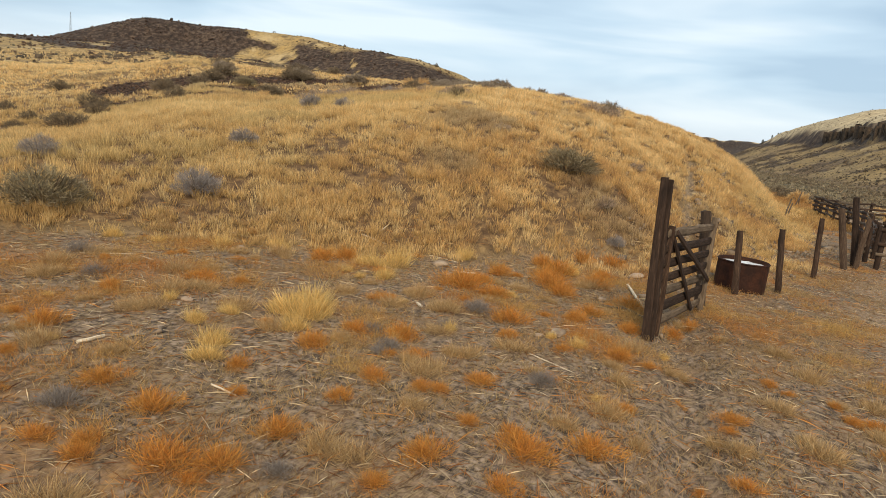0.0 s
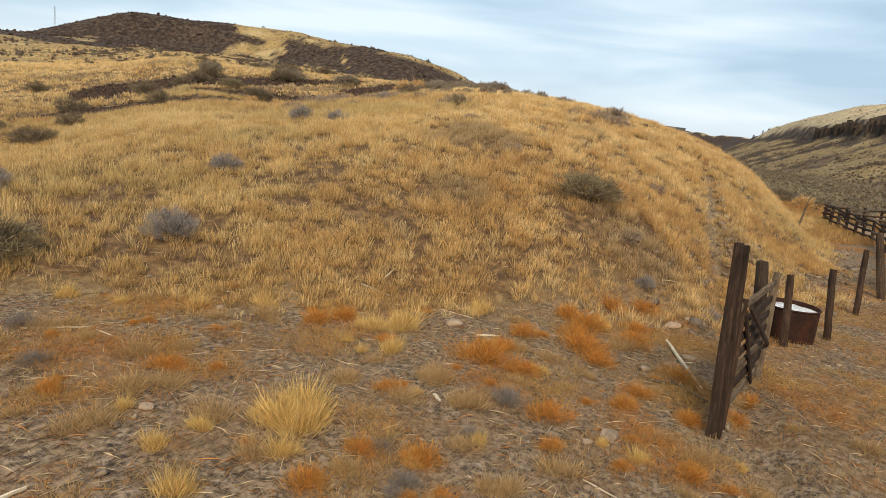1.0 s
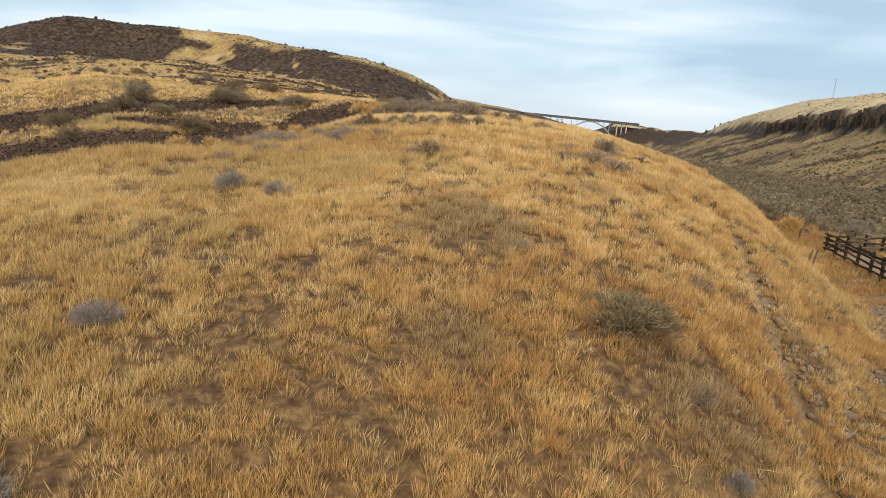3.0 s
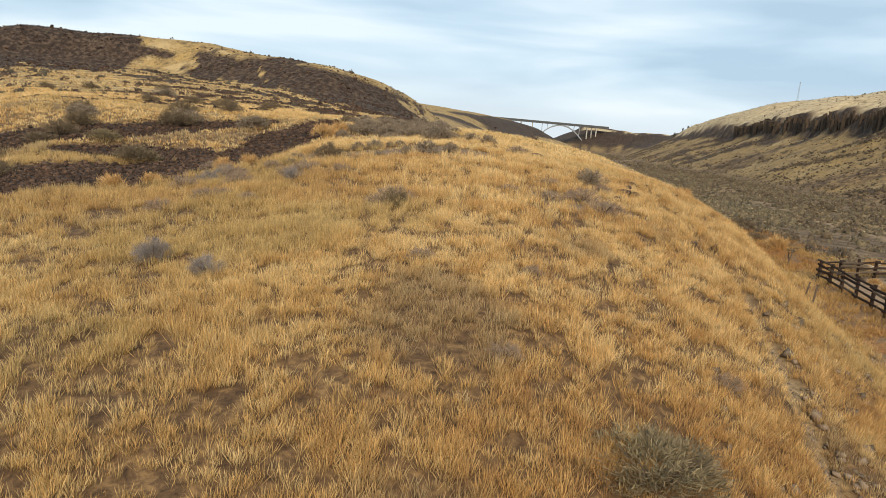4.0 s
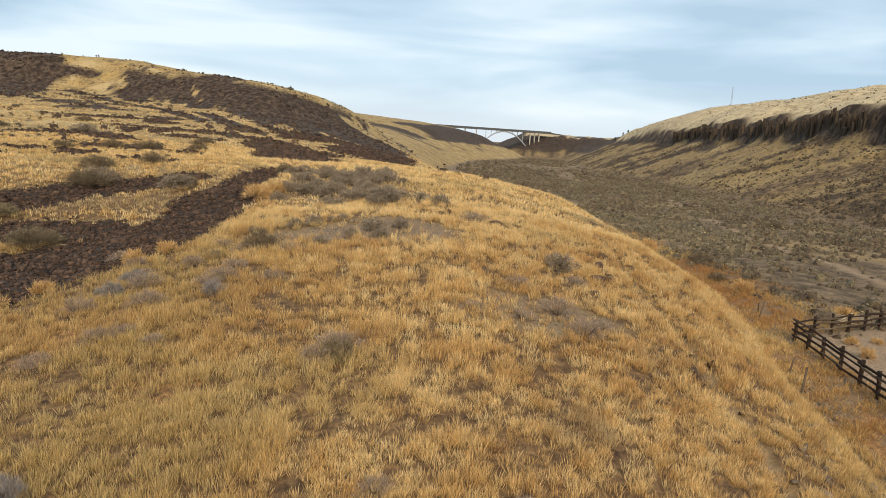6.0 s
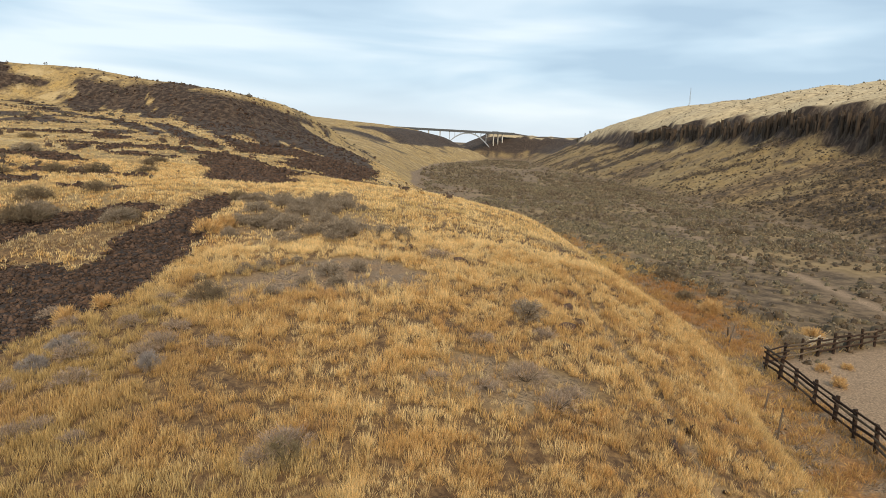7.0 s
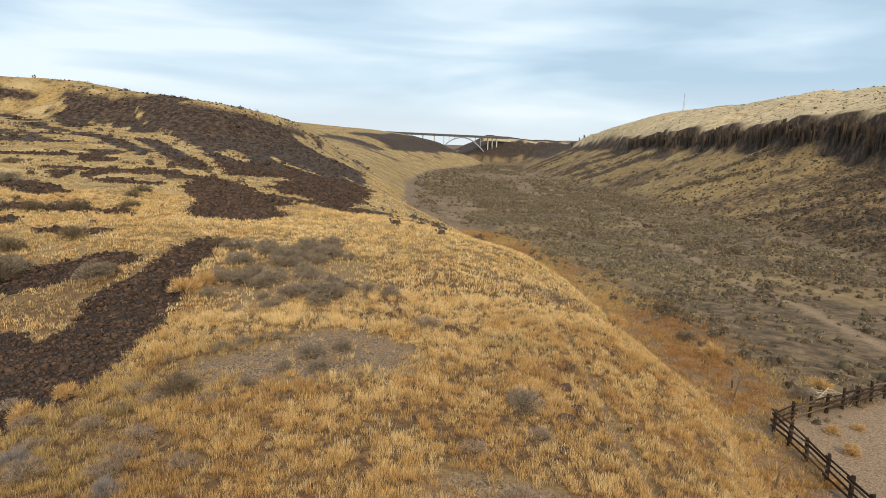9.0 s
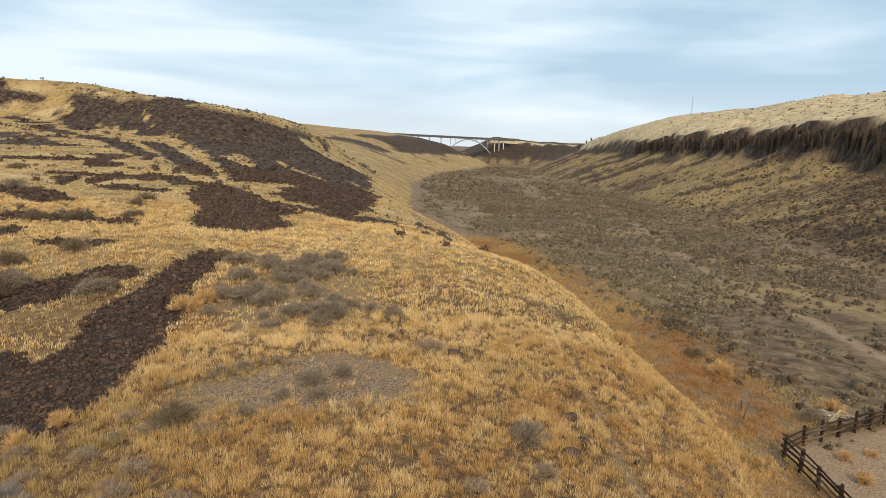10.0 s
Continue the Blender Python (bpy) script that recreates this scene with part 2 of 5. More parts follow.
def cover(x, y):
    """What lies on the ground, each from 0 to 1."""
    z, d, e, h, scree = land(x, y)
    r = np.hypot(x, y)
    m = mottle(x, y, 6.5, 40)
    bare = smooth(0.25, -0.25, np.hypot((x - 1.9) / 3.6, (y - 35.6) / 1.9) - 1 + 0.35 * mottle(x, y, 2.3, 43))
    bare = np.maximum(bare, 0.6 * smooth(0.3, -0.3, np.hypot((x - 1.6) / 3.4, (y - 44.5) / 4.5) - 1 + 0.5 * mottle(x, y, 2.6, 45)))
    bare = np.maximum(bare, 0.75 * smooth(0.3, -0.3, np.hypot((x - 5.2) / 2.0, (y - 27.2) / 1.3) - 1 + 0.5 * mottle(x, y, 1.6, 46)))
    grass = smooth(-1.1, 0.4, d + 0.8 * ripple(x, y, 1.6, 44)) * (1 - scree) * (1 - 0.95 * bare)
    trail = np.abs(along(x, y, TRAIL)[0])
    grass = grass * (1 - 0.85 * smooth(0.24, 0.08, trail + 0.08 * ripple(x, y, 0.5, 61)))
    # dark stone on the steep faces of the hill, between tongues of grass
    rock = dark_stone(x, y)
    spots = smooth(0.34 - 0.1 * smooth(120, 160, y), 0.46 - 0.1 * smooth(120, 160, y), mottle(x, y * 0.5, 6.5, 50)) * smooth(52, 66, y) * smooth(230, 190, y) * smooth(6, 12, d) * smooth(4, -4, h)
    spots = np.maximum(spots, 0.8 * smooth(0.0, 0.25, mottle(x * 0.5, y * 0.5, 3.5, 59)) * smooth(-1.5, 1.5, h) * smooth(16, 9, h) * smooth(160, 175, y) * smooth(300, 230, y) * smooth(-0.3, 0.2, mottle(x, y, 12, 57)))
    # dark ledges on the far ridge and on the canyon wall that closes the view
    ledge = smooth(17, 22, d + 5 * ripple(x, y, 34, 15)) * smooth(58, 46, d + 5 * ripple(x, y, 34, 15)) * smooth(300, 350, y) * smooth(-0.5, -0.2, mottle(x, y, 30, 63))
    gully = smooth(0.2, 0.42, mottle(0.35 * d, x + y, 15, 64)) * smooth(4, 12, d) * smooth(240, 300, y) * 0.6
    wall = y + 30 * ripple(x, y, 90, 13) + 9 * ripple(x, y, 30, 14)
    ledge = np.maximum(np.maximum(ledge, gully), smooth(735, 764, wall + 14 * mottle(x, y, 20, 66)) * smooth(800, 780, wall))
    lip = e + rim_edge(x, y)
    rim = smooth(26.2, 28.2, lip + 1.2 * mottle(x, y, 9, 72)) * smooth(31.8, 30.4, lip + 0.6 * mottle(x, y, 5, 75))
    stripes = gullies(x, y, e)
    stripes = np.maximum(stripes, smooth(5, 1, np.abs(e - 25 - 7 * mottle(x, y, 16, 67))) * smooth(0.0, 0.3, mottle(x, y, 9, 68)) * (e > 3))
    ledge = np.maximum(ledge, 0.95 * smooth(360, 440, y) * smooth(12, 19, e + 4 * mottle(x, y, 18, 80)) * smooth(46, 38, e))
    rock = np.maximum(rock, ledge)
    rock = np.clip(np.maximum(np.maximum(rock, spots), np.maximum(rim, (0.78 + 0.12 * smooth(130, 80, y)) * stripes)), 0, 1)
    sage = smooth(-2.0, -7.5, d + 2.5 * ripple(x, y, 7, 55)) * smooth(32, 44, y + 0.35 * (x - 20)) * smooth(6, 1, e)
    # rusty weeds on the worn ground and along the foot of the slope
    weed = smooth(-0.2, 0.3, mottle(x, y, 0.9, 58) + 0.3 * m)
    flat = smooth(0.5, -0.5, d) * (1 - sage) * smooth(1.5, -1.0, e)
    path = smooth(1.7, 0.3, np.abs(along(x, y, [(5.0, -2), (6.3, 6), (8.6, 11), (12.5, 16.5)])[0]) + 0.5 * ripple(x, y, 1.2, 60))
    pen = smooth(0.5, -0.5, np.maximum(np.abs(x - 25.5 - 0.28 * (y - 30)) - 6, np.abs(y - 30 - 0.16 * (x - 20)) - 6.6))
    orange = flat * weed * (1 - 0.85 * path) * (1 - pen) * smooth(60, 45, y)
    fringe = smooth(-7, -2.5, d) * smooth(2.5, 0.5, d) * smooth(24, 32, y) * smooth(100, 70, y) * smooth(-0.25, 0.3, mottle(x, y, 3.4, 62))
    orange = np.maximum(orange, 0.36 * fringe)
    rusty = smooth(0.04, 0.2, rock) * smooth(0.8, 0.4, rock) * (y > 50) * (y < 130) * (e < 0) * smooth(-0.1, 0.25, mottle(x, y, 5, 78))
    orange = np.maximum(orange, 0.75 * rusty)
    patch = grass * smooth(0.34, 0.5, mottle(x, y, 3.1, 65)) * smooth(16, 22, y) * smooth(90, 60, y)
    orange = np.maximum(orange, 0.5 * patch)
    lane = smooth(0.9, 0.3, np.minimum(np.abs(along(x, y, [(36, 42), (38, 48), (40.5, 55), (41.5, 61), (44, 70), (52, 90)])[0]), np.abs(along(x, y, [(66, 76), (71, 88), (75, 104), (84, 135)])[0]))) * (y > 40) * (y < 150)
    worn = np.clip(np.maximum(np.maximum(np.maximum(path * flat, pen), 0.9 * lane), 0.38 * sage * washes(x, y, e)), 0, 1)
    return dict(z=z, d=d, e=e, h=h, scree=scree, grass=grass, sage=sage, rock=rock, orange=orange, worn=worn, bare=bare, far=r)


# --- materials
class Nodes:
    """Short hand for a node material with its Principled shader."""

    def __init__(self, name, rough=0.9, space="Object"):
        self.m = bpy.data.materials.new(name)
        self.m.use_nodes = True
        self.n, self.l = self.m.node_tree.nodes, self.m.node_tree.links
        self.b = self.n["Principled BSDF"]
        self.b.inputs["Roughness"].default_value = rough
        self.b.inputs["Specular IOR Level"].default_value = 0.25
        self.co = self.n.new("ShaderNodeTexCoord").outputs[space]

    def put(self, socket, v):
        if isinstance(v, bpy.types.NodeSocket):
            self.l.new(v, socket)
        elif isinstance(v, tuple):
            socket.default_value = (*v, 1)[:4]
        else:
            socket.default_value = v

    def noise(self, scale, detail=4, rough=0.6, warp=0.0, stretch=None):
        t = self.n.new("ShaderNodeTexNoise")
        for key, v in (("Scale", scale), ("Detail", detail), ("Roughness", rough), ("Distortion", warp)):
            t.inputs[key].default_value = v
        co = self.co
        if stretch:
            s = self.n.new("ShaderNodeMapping")
            s.inputs["Scale"].default_value = stretch
            self.l.new(co, s.inputs[0])
            co = s.outputs[0]
        self.l.new(co, t.inputs["Vector"])
        return t.outputs["Fac"]

    def cells(self, scale, feature="F1", out="Distance"):
        t = self.n.new("ShaderNodeTexVoronoi")
        t.feature = feature
        t.inputs["Scale"].default_value = scale
        self.l.new(self.co, t.inputs["Vector"])
        return t.outputs[out]

    def ramp(self, fac, *stops):
        r = self.n.new("ShaderNodeValToRGB")
        e = r.color_ramp.elements
        e[0].position, e[0].color = stops[0][0], (*stops[0][1], 1)
        e[1].position, e[1].color = stops[-1][0], (*stops[-1][1], 1)
        for p, c in stops[1:-1]:
            e.new(p).color = (*c, 1)
        self.l.new(fac, r.inputs[0])
        return r.outputs[0]

    def mix(self, fac, a, b, blend="MIX"):
        x = self.n.new("ShaderNodeMix")
        x.data_type, x.blend_type = "RGBA", blend
        self.put(x.inputs["Factor"], fac), self.put(x.inputs["A"], a), self.put(x.inputs["B"], b)
        return x.outputs["Result"]

    def math(self, op, a, b=0.0):
        x = self.n.new("ShaderNodeMath")
        x.operation, x.use_clamp = op, True
        self.put(x.inputs[0], a), self.put(x.inputs[1], b)
        return x.outputs[0]

    def attr(self, name):
        a = self.n.new("ShaderNodeAttribute")
        a.attribute_name = name
        return a

    def bump(self, height, strength, distance):
        p = self.n.new("ShaderNodeBump")
        p.inputs["Strength"].default_value, p.inputs["Distance"].default_value = strength, distance
        self.l.new(height, p.inputs["Height"])
        self.l.new(p.outputs[0], self.b.inputs["Normal"])

    def colour(self, c):
        self.put(self.b.inputs["Base Color"], c)
        return self.m


def ground_material():
    k = Nodes("ground_cover", 0.95)
    fine, mid, broad = k.noise(14, 6, 0.7), k.noise(1.7, 5, 0.65), k.noise(0.21, 4, 0.6)
    blades = k.noise(5.5, 7, 0.75, 0.4)
    soil = k.ramp(fine, (0.39, (0.028, 0.019, 0.014)), (0.5, (0.125, 0.087, 0.062)), (0.61, (0.32, 0.23, 0.16)))
    soil = k.mix(k.ramp(mid, (0.46, (0, 0, 0)), (0.64, (0.75, 0.75, 0.75))), soil, k.mix(fine, (0.07, 0.037, 0.02), (0.32, 0.185, 0.09)))
    for turn_, seed_ in ((0.5, (9, 80, 9)), (-0.9, (8, 70, 8)), (1.9, (10, 95, 10))):
        t = k.n.new("ShaderNodeTexNoise")
        t.inputs["Scale"].default_value, t.inputs["Detail"].default_value = 1.0, 3
        q, w = k.n.new("ShaderNodeMapping"), k.n.new("ShaderNodeMapping")
        q.inputs["Rotation"].default_value, w.inputs["Scale"].default_value = (0, 0, turn_), seed_
        k.l.new(k.co, q.inputs[0]), k.l.new(q.outputs[0], w.inputs[0]), k.l.new(w.outputs[0], t.inputs["Vector"])
        soil = k.mix(k.ramp(t.outputs["Fac"], (0.56, (0, 0, 0)), (0.66, (0.75, 0.75, 0.75))), soil, k.mix(mid, (0.17, 0.105, 0.05), (0.38, 0.27, 0.14)))
        soil = k.mix(k.ramp(t.outputs["Fac"], (0.32, (0.4, 0.4, 0.4)), (0.4, (0, 0, 0))), soil, (0.06, 0.043, 0.03))
    straw = k.ramp(blades, (0.3, (0.12, 0.072, 0.026)), (0.46, (0.31, 0.195, 0.065)), (0.62, (0.47, 0.32, 0.115)), (0.76, (0.6, 0.44, 0.19)))
    straw = k.mix(k.ramp(broad, (0.4, (0, 0, 0)), (0.62, (0.7, 0.7, 0.7))), straw, k.mix(fine, (0.2, 0.135, 0.06), (0.4, 0.29, 0.13)))
    wide = k.noise(0.045, 6, 0.65, 0.5)
    speck = k.noise(0.32, 8, 0.75, 0.3)
    straw = k.mix(k.ramp(wide, (0.4, (0, 0, 0)), (0.6, (0.38, 0.38, 0.38))), straw, k.mix(mid, (0.16, 0.1, 0.05), (0.4, 0.28, 0.13)))
    straw = k.mix(k.ramp(speck, (0.38, (0.85, 0.85, 0.85)), (0.5, (0, 0, 0))), straw, (0.11, 0.075, 0.042))
    straw = k.mix(k.ramp(k.noise(1.1, 6, 0.75, 0.4), (0.38, (0.8, 0.8, 0.8)), (0.48, (0, 0, 0))), straw, (0.09, 0.06, 0.034))
    straw = k.mix(k.ramp(k.noise(0.16, 7, 0.7, 0.6), (0.52, (0, 0, 0)), (0.62, (0.6, 0.6, 0.6))), straw, k.mix(mid, (0.33, 0.24, 0.125), (0.58, 0.44, 0.23)))
    sand = k.ramp(k.noise(0.8, 8, 0.75), (0.36, (0.045, 0.03, 0.018)), (0.5, (0.115, 0.077, 0.044)), (0.66, (0.22, 0.152, 0.087)))
    sand = k.mix(k.ramp(k.noise(0.07, 5, 0.65), (0.5, (0, 0, 0)), (0.64, (0.7, 0.7, 0.7))), sand, k.mix(mid, (0.2, 0.125, 0.055), (0.4, 0.28, 0.13)))
    rust = k.ramp(blades, (0.32, (0.085, 0.048, 0.026)), (0.52, (0.24, 0.12, 0.045)), (0.72, (0.46, 0.25, 0.085)))
    stone = k.ramp(k.cells(4.5), (0.0, (0.06, 0.043, 0.034)), (0.45, (0.03, 0.021, 0.017)), (0.9, (0.012, 0.009, 0.008)))
    stone = k.mix(k.ramp(mid, (0.45, (0, 0, 0)), (0.65, (0.6, 0.6, 0.6))), stone, (0.05, 0.03, 0.021))
    face = k.ramp(k.noise(0.9, 8, 0.7, 0.3), (0.32, (0.014, 0.009, 0.006)), (0.54, (0.042, 0.026, 0.018)), (0.78, (0.13, 0.082, 0.05)))
    face = k.mix(k.ramp(k.noise(0.5, 6, 0.7, 0.5, (1.0, 0.25, 0.25)), (0.5, (0, 0, 0)), (0.68, (0.35, 0.35, 0.35))), face, k.mix(mid, (0.07, 0.04, 0.023), (0.2, 0.125, 0.065)))
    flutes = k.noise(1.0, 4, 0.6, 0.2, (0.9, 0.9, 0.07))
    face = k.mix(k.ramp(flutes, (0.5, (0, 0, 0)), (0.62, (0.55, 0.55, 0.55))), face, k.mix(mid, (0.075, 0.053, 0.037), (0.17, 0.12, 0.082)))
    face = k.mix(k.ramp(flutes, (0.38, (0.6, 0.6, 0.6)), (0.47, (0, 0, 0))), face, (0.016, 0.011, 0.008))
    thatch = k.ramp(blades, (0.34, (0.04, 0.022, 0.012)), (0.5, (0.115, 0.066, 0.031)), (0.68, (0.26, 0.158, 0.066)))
    pale = k.ramp(k.noise(0.5, 8, 0.78), (0.36, (0.09, 0.065, 0.04)), (0.45, (0.36, 0.27, 0.155)), (0.66, (0.6, 0.47, 0.285)))
    slope = k.ramp(k.noise(0.5, 9, 0.8), (0.38, (0.035, 0.022, 0.013)), (0.5, (0.125, 0.08, 0.041)), (0.64, (0.32, 0.205, 0.092)))
    one, two, three = k.attr("zone_a"), k.attr("zone_b"), k.attr("zone_c")
    sc = k.n.new("ShaderNodeSeparateColor")
    k.l.new(three.outputs["Color"], sc.inputs[0])
    sa, sb = k.n.new("ShaderNodeSeparateColor"), k.n.new("ShaderNodeSeparateColor")
    k.l.new(one.outputs["Color"], sa.inputs[0]), k.l.new(two.outputs["Color"], sb.inputs[0])

    def edge(mask, grain, width=0.5):
        """A mask with a ragged edge."""
        r = k.n.new("ShaderNodeMapRange")
        s = k.n.new("ShaderNodeMath")
        s.operation = "ADD"
        k.l.new(mask, s.inputs[0]), k.l.new(grain, s.inputs[1])
        k.l.new(s.outputs[0], r.inputs["Value"])
        r.inputs["From Min"].default_value, r.inputs["From Max"].default_value = 1.0 - width / 2, 1.0 + width / 2
        return r.outputs[0]

    c = k.mix(edge(sa.outputs[2], mid, 0.8), soil, sand)
    c = k.mix(edge(sc.outputs[2], mid, 0.8), c, slope)
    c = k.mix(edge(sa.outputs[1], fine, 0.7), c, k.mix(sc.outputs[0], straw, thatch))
    c = k.mix(edge(sc.outputs[1], mid, 0.6), c, pale)
    c = k.mix(edge(sb.outputs[1], blades, 0.6), c, rust)
    c = k.mix(edge(sb.outputs[2], mid, 0.8), c, k.mix(k.ramp(fine, (0.38, (0, 0, 0)), (0.62, (1, 1, 1))), (0.13, 0.088, 0.056), (0.35, 0.24, 0.15)))
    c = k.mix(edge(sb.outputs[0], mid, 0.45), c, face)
    c = k.mix(edge(sa.outputs[0], fine, 0.3), c, stone)
    k.bump(k.math("MULTIPLY", k.math("ADD", blades, fine), 0.5), 0.6, 0.06)
    return k.colour(c)


def plant_material(name, through=0.25):
    """Dry leaves and stalks: each has its tint, and varies from piece to piece."""
    k = Nodes(name, 0.75)
    geo = k.n.new("ShaderNodeNewGeometry")
    vary = k.ramp(geo.outputs["Random Per Island"], (0.0, (0.62, 0.62, 0.62)), (0.5, (0.95, 0.95, 0.95)), (1.0, (1.35, 1.3, 1.2)))
    c = k.mix(1.0, k.attr("tint").outputs["Color"], vary, "MULTIPLY")
    k.colour(c)
    t, add = k.n.new("ShaderNodeBsdfTranslucent"), k.n.new("ShaderNodeMixShader")
    k.l.new(c, t.inputs["Color"])
    add.inputs[0].default_value = through
    k.l.new(k.b.outputs[0], add.inputs[1]), k.l.new(t.outputs[0], add.inputs[2])
    k.l.new(add.outputs[0], k.n["Material Output"].inputs["Surface"])
    return k.m


def stone_material(name, dark, light, scale=3.0):
    k = Nodes(name, 0.92)
    geo = k.n.new("ShaderNodeNewGeometry")
    info = k.n.new("ShaderNodeObjectInfo")
    grain = k.noise(scale, 6, 0.65)
    c = k.ramp(grain, (0.3, dark), (0.7, light))
    c = k.mix(1.0, c, k.ramp(geo.outputs["Random Per Island"], (0, (0.6, 0.58, 0.56)), (1, (1.35, 1.28, 1.2))), "MULTIPLY")
    c = k.mix(1.0, c, k.ramp(info.outputs["Random"], (0, (0.75, 0.74, 0.72)), (1, (1.25, 1.22, 1.18))), "MULTIPLY")
    k.bump(grain, 0.5, 0.03)
    return k.colour(c)


def wood_material(name, dark, mid, light, lichen=None):
    """Weathered timber, grain along the local z axis."""
    k = Nodes(name, 0.85)
    info = k.n.new("ShaderNodeObjectInfo")
    grain = k.noise(9, 6, 0.7, 0.6, (6, 6, 0.5))
    stain = k.noise(1.6, 4, 0.6)
    c = k.ramp(grain, (0.3, dark), (0.52, mid), (0.72, light))
    c = k.mix(k.ramp(stain, (0.45, (0, 0, 0)), (0.65, (0.65, 0.65, 0.65))), c, tuple(0.55 * v for v in dark))
    if lichen:
        c = k.mix(k.ramp(k.noise(6, 5, 0.7), (0.4, (0, 0, 0)), (0.55, (1, 1, 1))), c, lichen)
    c = k.mix(1.0, c, k.ramp(info.outputs["Random"], (0, (0.75, 0.75, 0.75)), (1, (1.3, 1.26, 1.2))), "MULTIPLY")
    k.bump(grain, 0.7, 0.01)
    return k.colour(c)


def metal_material(name, base, rust, amount, metallic=0.4):
    k = Nodes(name, 0.8)
    k.b.inputs["Metallic"].default_value = metallic
    c = k.mix(k.ramp(k.noise(5, 6, 0.7), (amount, (0, 0, 0)), (amount + 0.2, (1, 1, 1))), base, rust)
    c = k.mix(k.ramp(k.noise(30, 4, 0.7), (0.4, (0, 0, 0)), (0.7, (0.5, 0.5, 0.5))), c, tuple(0.4 * v for v in rust))
    k.bump(k.noise(22, 4), 0.25, 0.01)
    return k.colour(c)


GROUND = ground_material()
PLANT = plant_material("dry_plants", 0.4)
LEAF = plant_material("shrub_leaves", 0.12)
BASALT = stone_material("basalt", (0.012, 0.0075, 0.0055), (0.11, 0.07, 0.05))
RIMROCK = stone_material("rimrock", (0.03, 0.023, 0.018), (0.105, 0.079, 0.058), 1.6)
TAN_STONE = stone_material("field_stone", (0.13, 0.095, 0.07), (0.34, 0.27, 0.2))
TIMBER = wood_material("weathered_timber", (0.014, 0.008, 0.0055), (0.04, 0.023, 0.015), (0.1, 0.062, 0.04))
BROWN_TIMBER = wood_material("brown_timber", (0.025, 0.015, 0.01), (0.065, 0.042, 0.028), (0.13, 0.092, 0.062))
GREY_TIMBER = wood_material("silvered_timber", (0.05, 0.035, 0.024), (0.12, 0.088, 0.06), (0.22, 0.17, 0.12))
LICHEN = wood_material("lichened_timber", (0.1, 0.075, 0.03), (0.2, 0.16, 0.06), (0.34, 0.28, 0.1), (0.42, 0.31, 0.03))
PALE_WOOD = wood_material("bleached_wood", (0.3, 0.24, 0.17), (0.5, 0.42, 0.31), (0.68, 0.6, 0.47))
IRON = metal_material("rusted_iron", (0.03, 0.015, 0.011), (0.07, 0.027, 0.015), 0.42)
STEEL = metal_material("painted_steel", (0.32, 0.34, 0.36), (0.2, 0.2, 0.2), 0.6, 0.2)
DARK_STEEL = metal_material("weathered_steel", (0.12, 0.125, 0.13), (0.09, 0.085, 0.08), 0.5, 0.2)
CONCRETE = stone_material("concrete", (0.25, 0.25, 0.24), (0.42, 0.41, 0.39), 0.3)


# --- building tools
def raw_mesh(name, co, faces, material=None, tint=None, smooth_faces=False):
    """A mesh from arrays of corners and of equal-sided faces."""
    me = bpy.data.meshes.new(name)
    faces = np.asarray(faces, np.int32)
    me.vertices.add(len(co))
    me.vertices.foreach_set("co", np.asarray(co, np.float32).ravel())
    me.loops.add(faces.size)
    me.loops.foreach_set("vertex_index", faces.ravel())
    me.polygons.add(len(faces))
    me.polygons.foreach_set("loop_start", np.arange(0, faces.size, faces.shape[1], dtype=np.int32))
    if smooth_faces:
        me.polygons.foreach_set("use_smooth", np.ones(len(faces), bool))
    if tint is not None:
        a = me.attributes.new("tint", "FLOAT_COLOR", "POINT")
        a.data.foreach_set("color", np.concatenate([tint, np.ones((len(tint), 1))], 1).astype(np.float32).ravel())
    me.update()
    if material:
        me.materials.append(material)
    return me


def part(name, bm, material, parent, label=""):
    """Links a bmesh or a mesh as one object under a thing or a part."""
    if isinstance(bm, bmesh.types.BMesh):
        me = bpy.data.meshes.new(name)
        bm.to_mesh(me)
        bm.free()
        me.materials.append(material)
    else:
        me = bm
    ob = new(name, me)
    ob.parent = parent
    return tagged(ob, label)


def thing(name, label, category, group="", at=(0, 0, 0), turn=0.0, kind=""):
    ob = new(name)
    ob.empty_display_size = 0.2
    ob.matrix_basis = pose(*at, 0, 0, turn)
    return tagged(ob, label, category, group, kind)


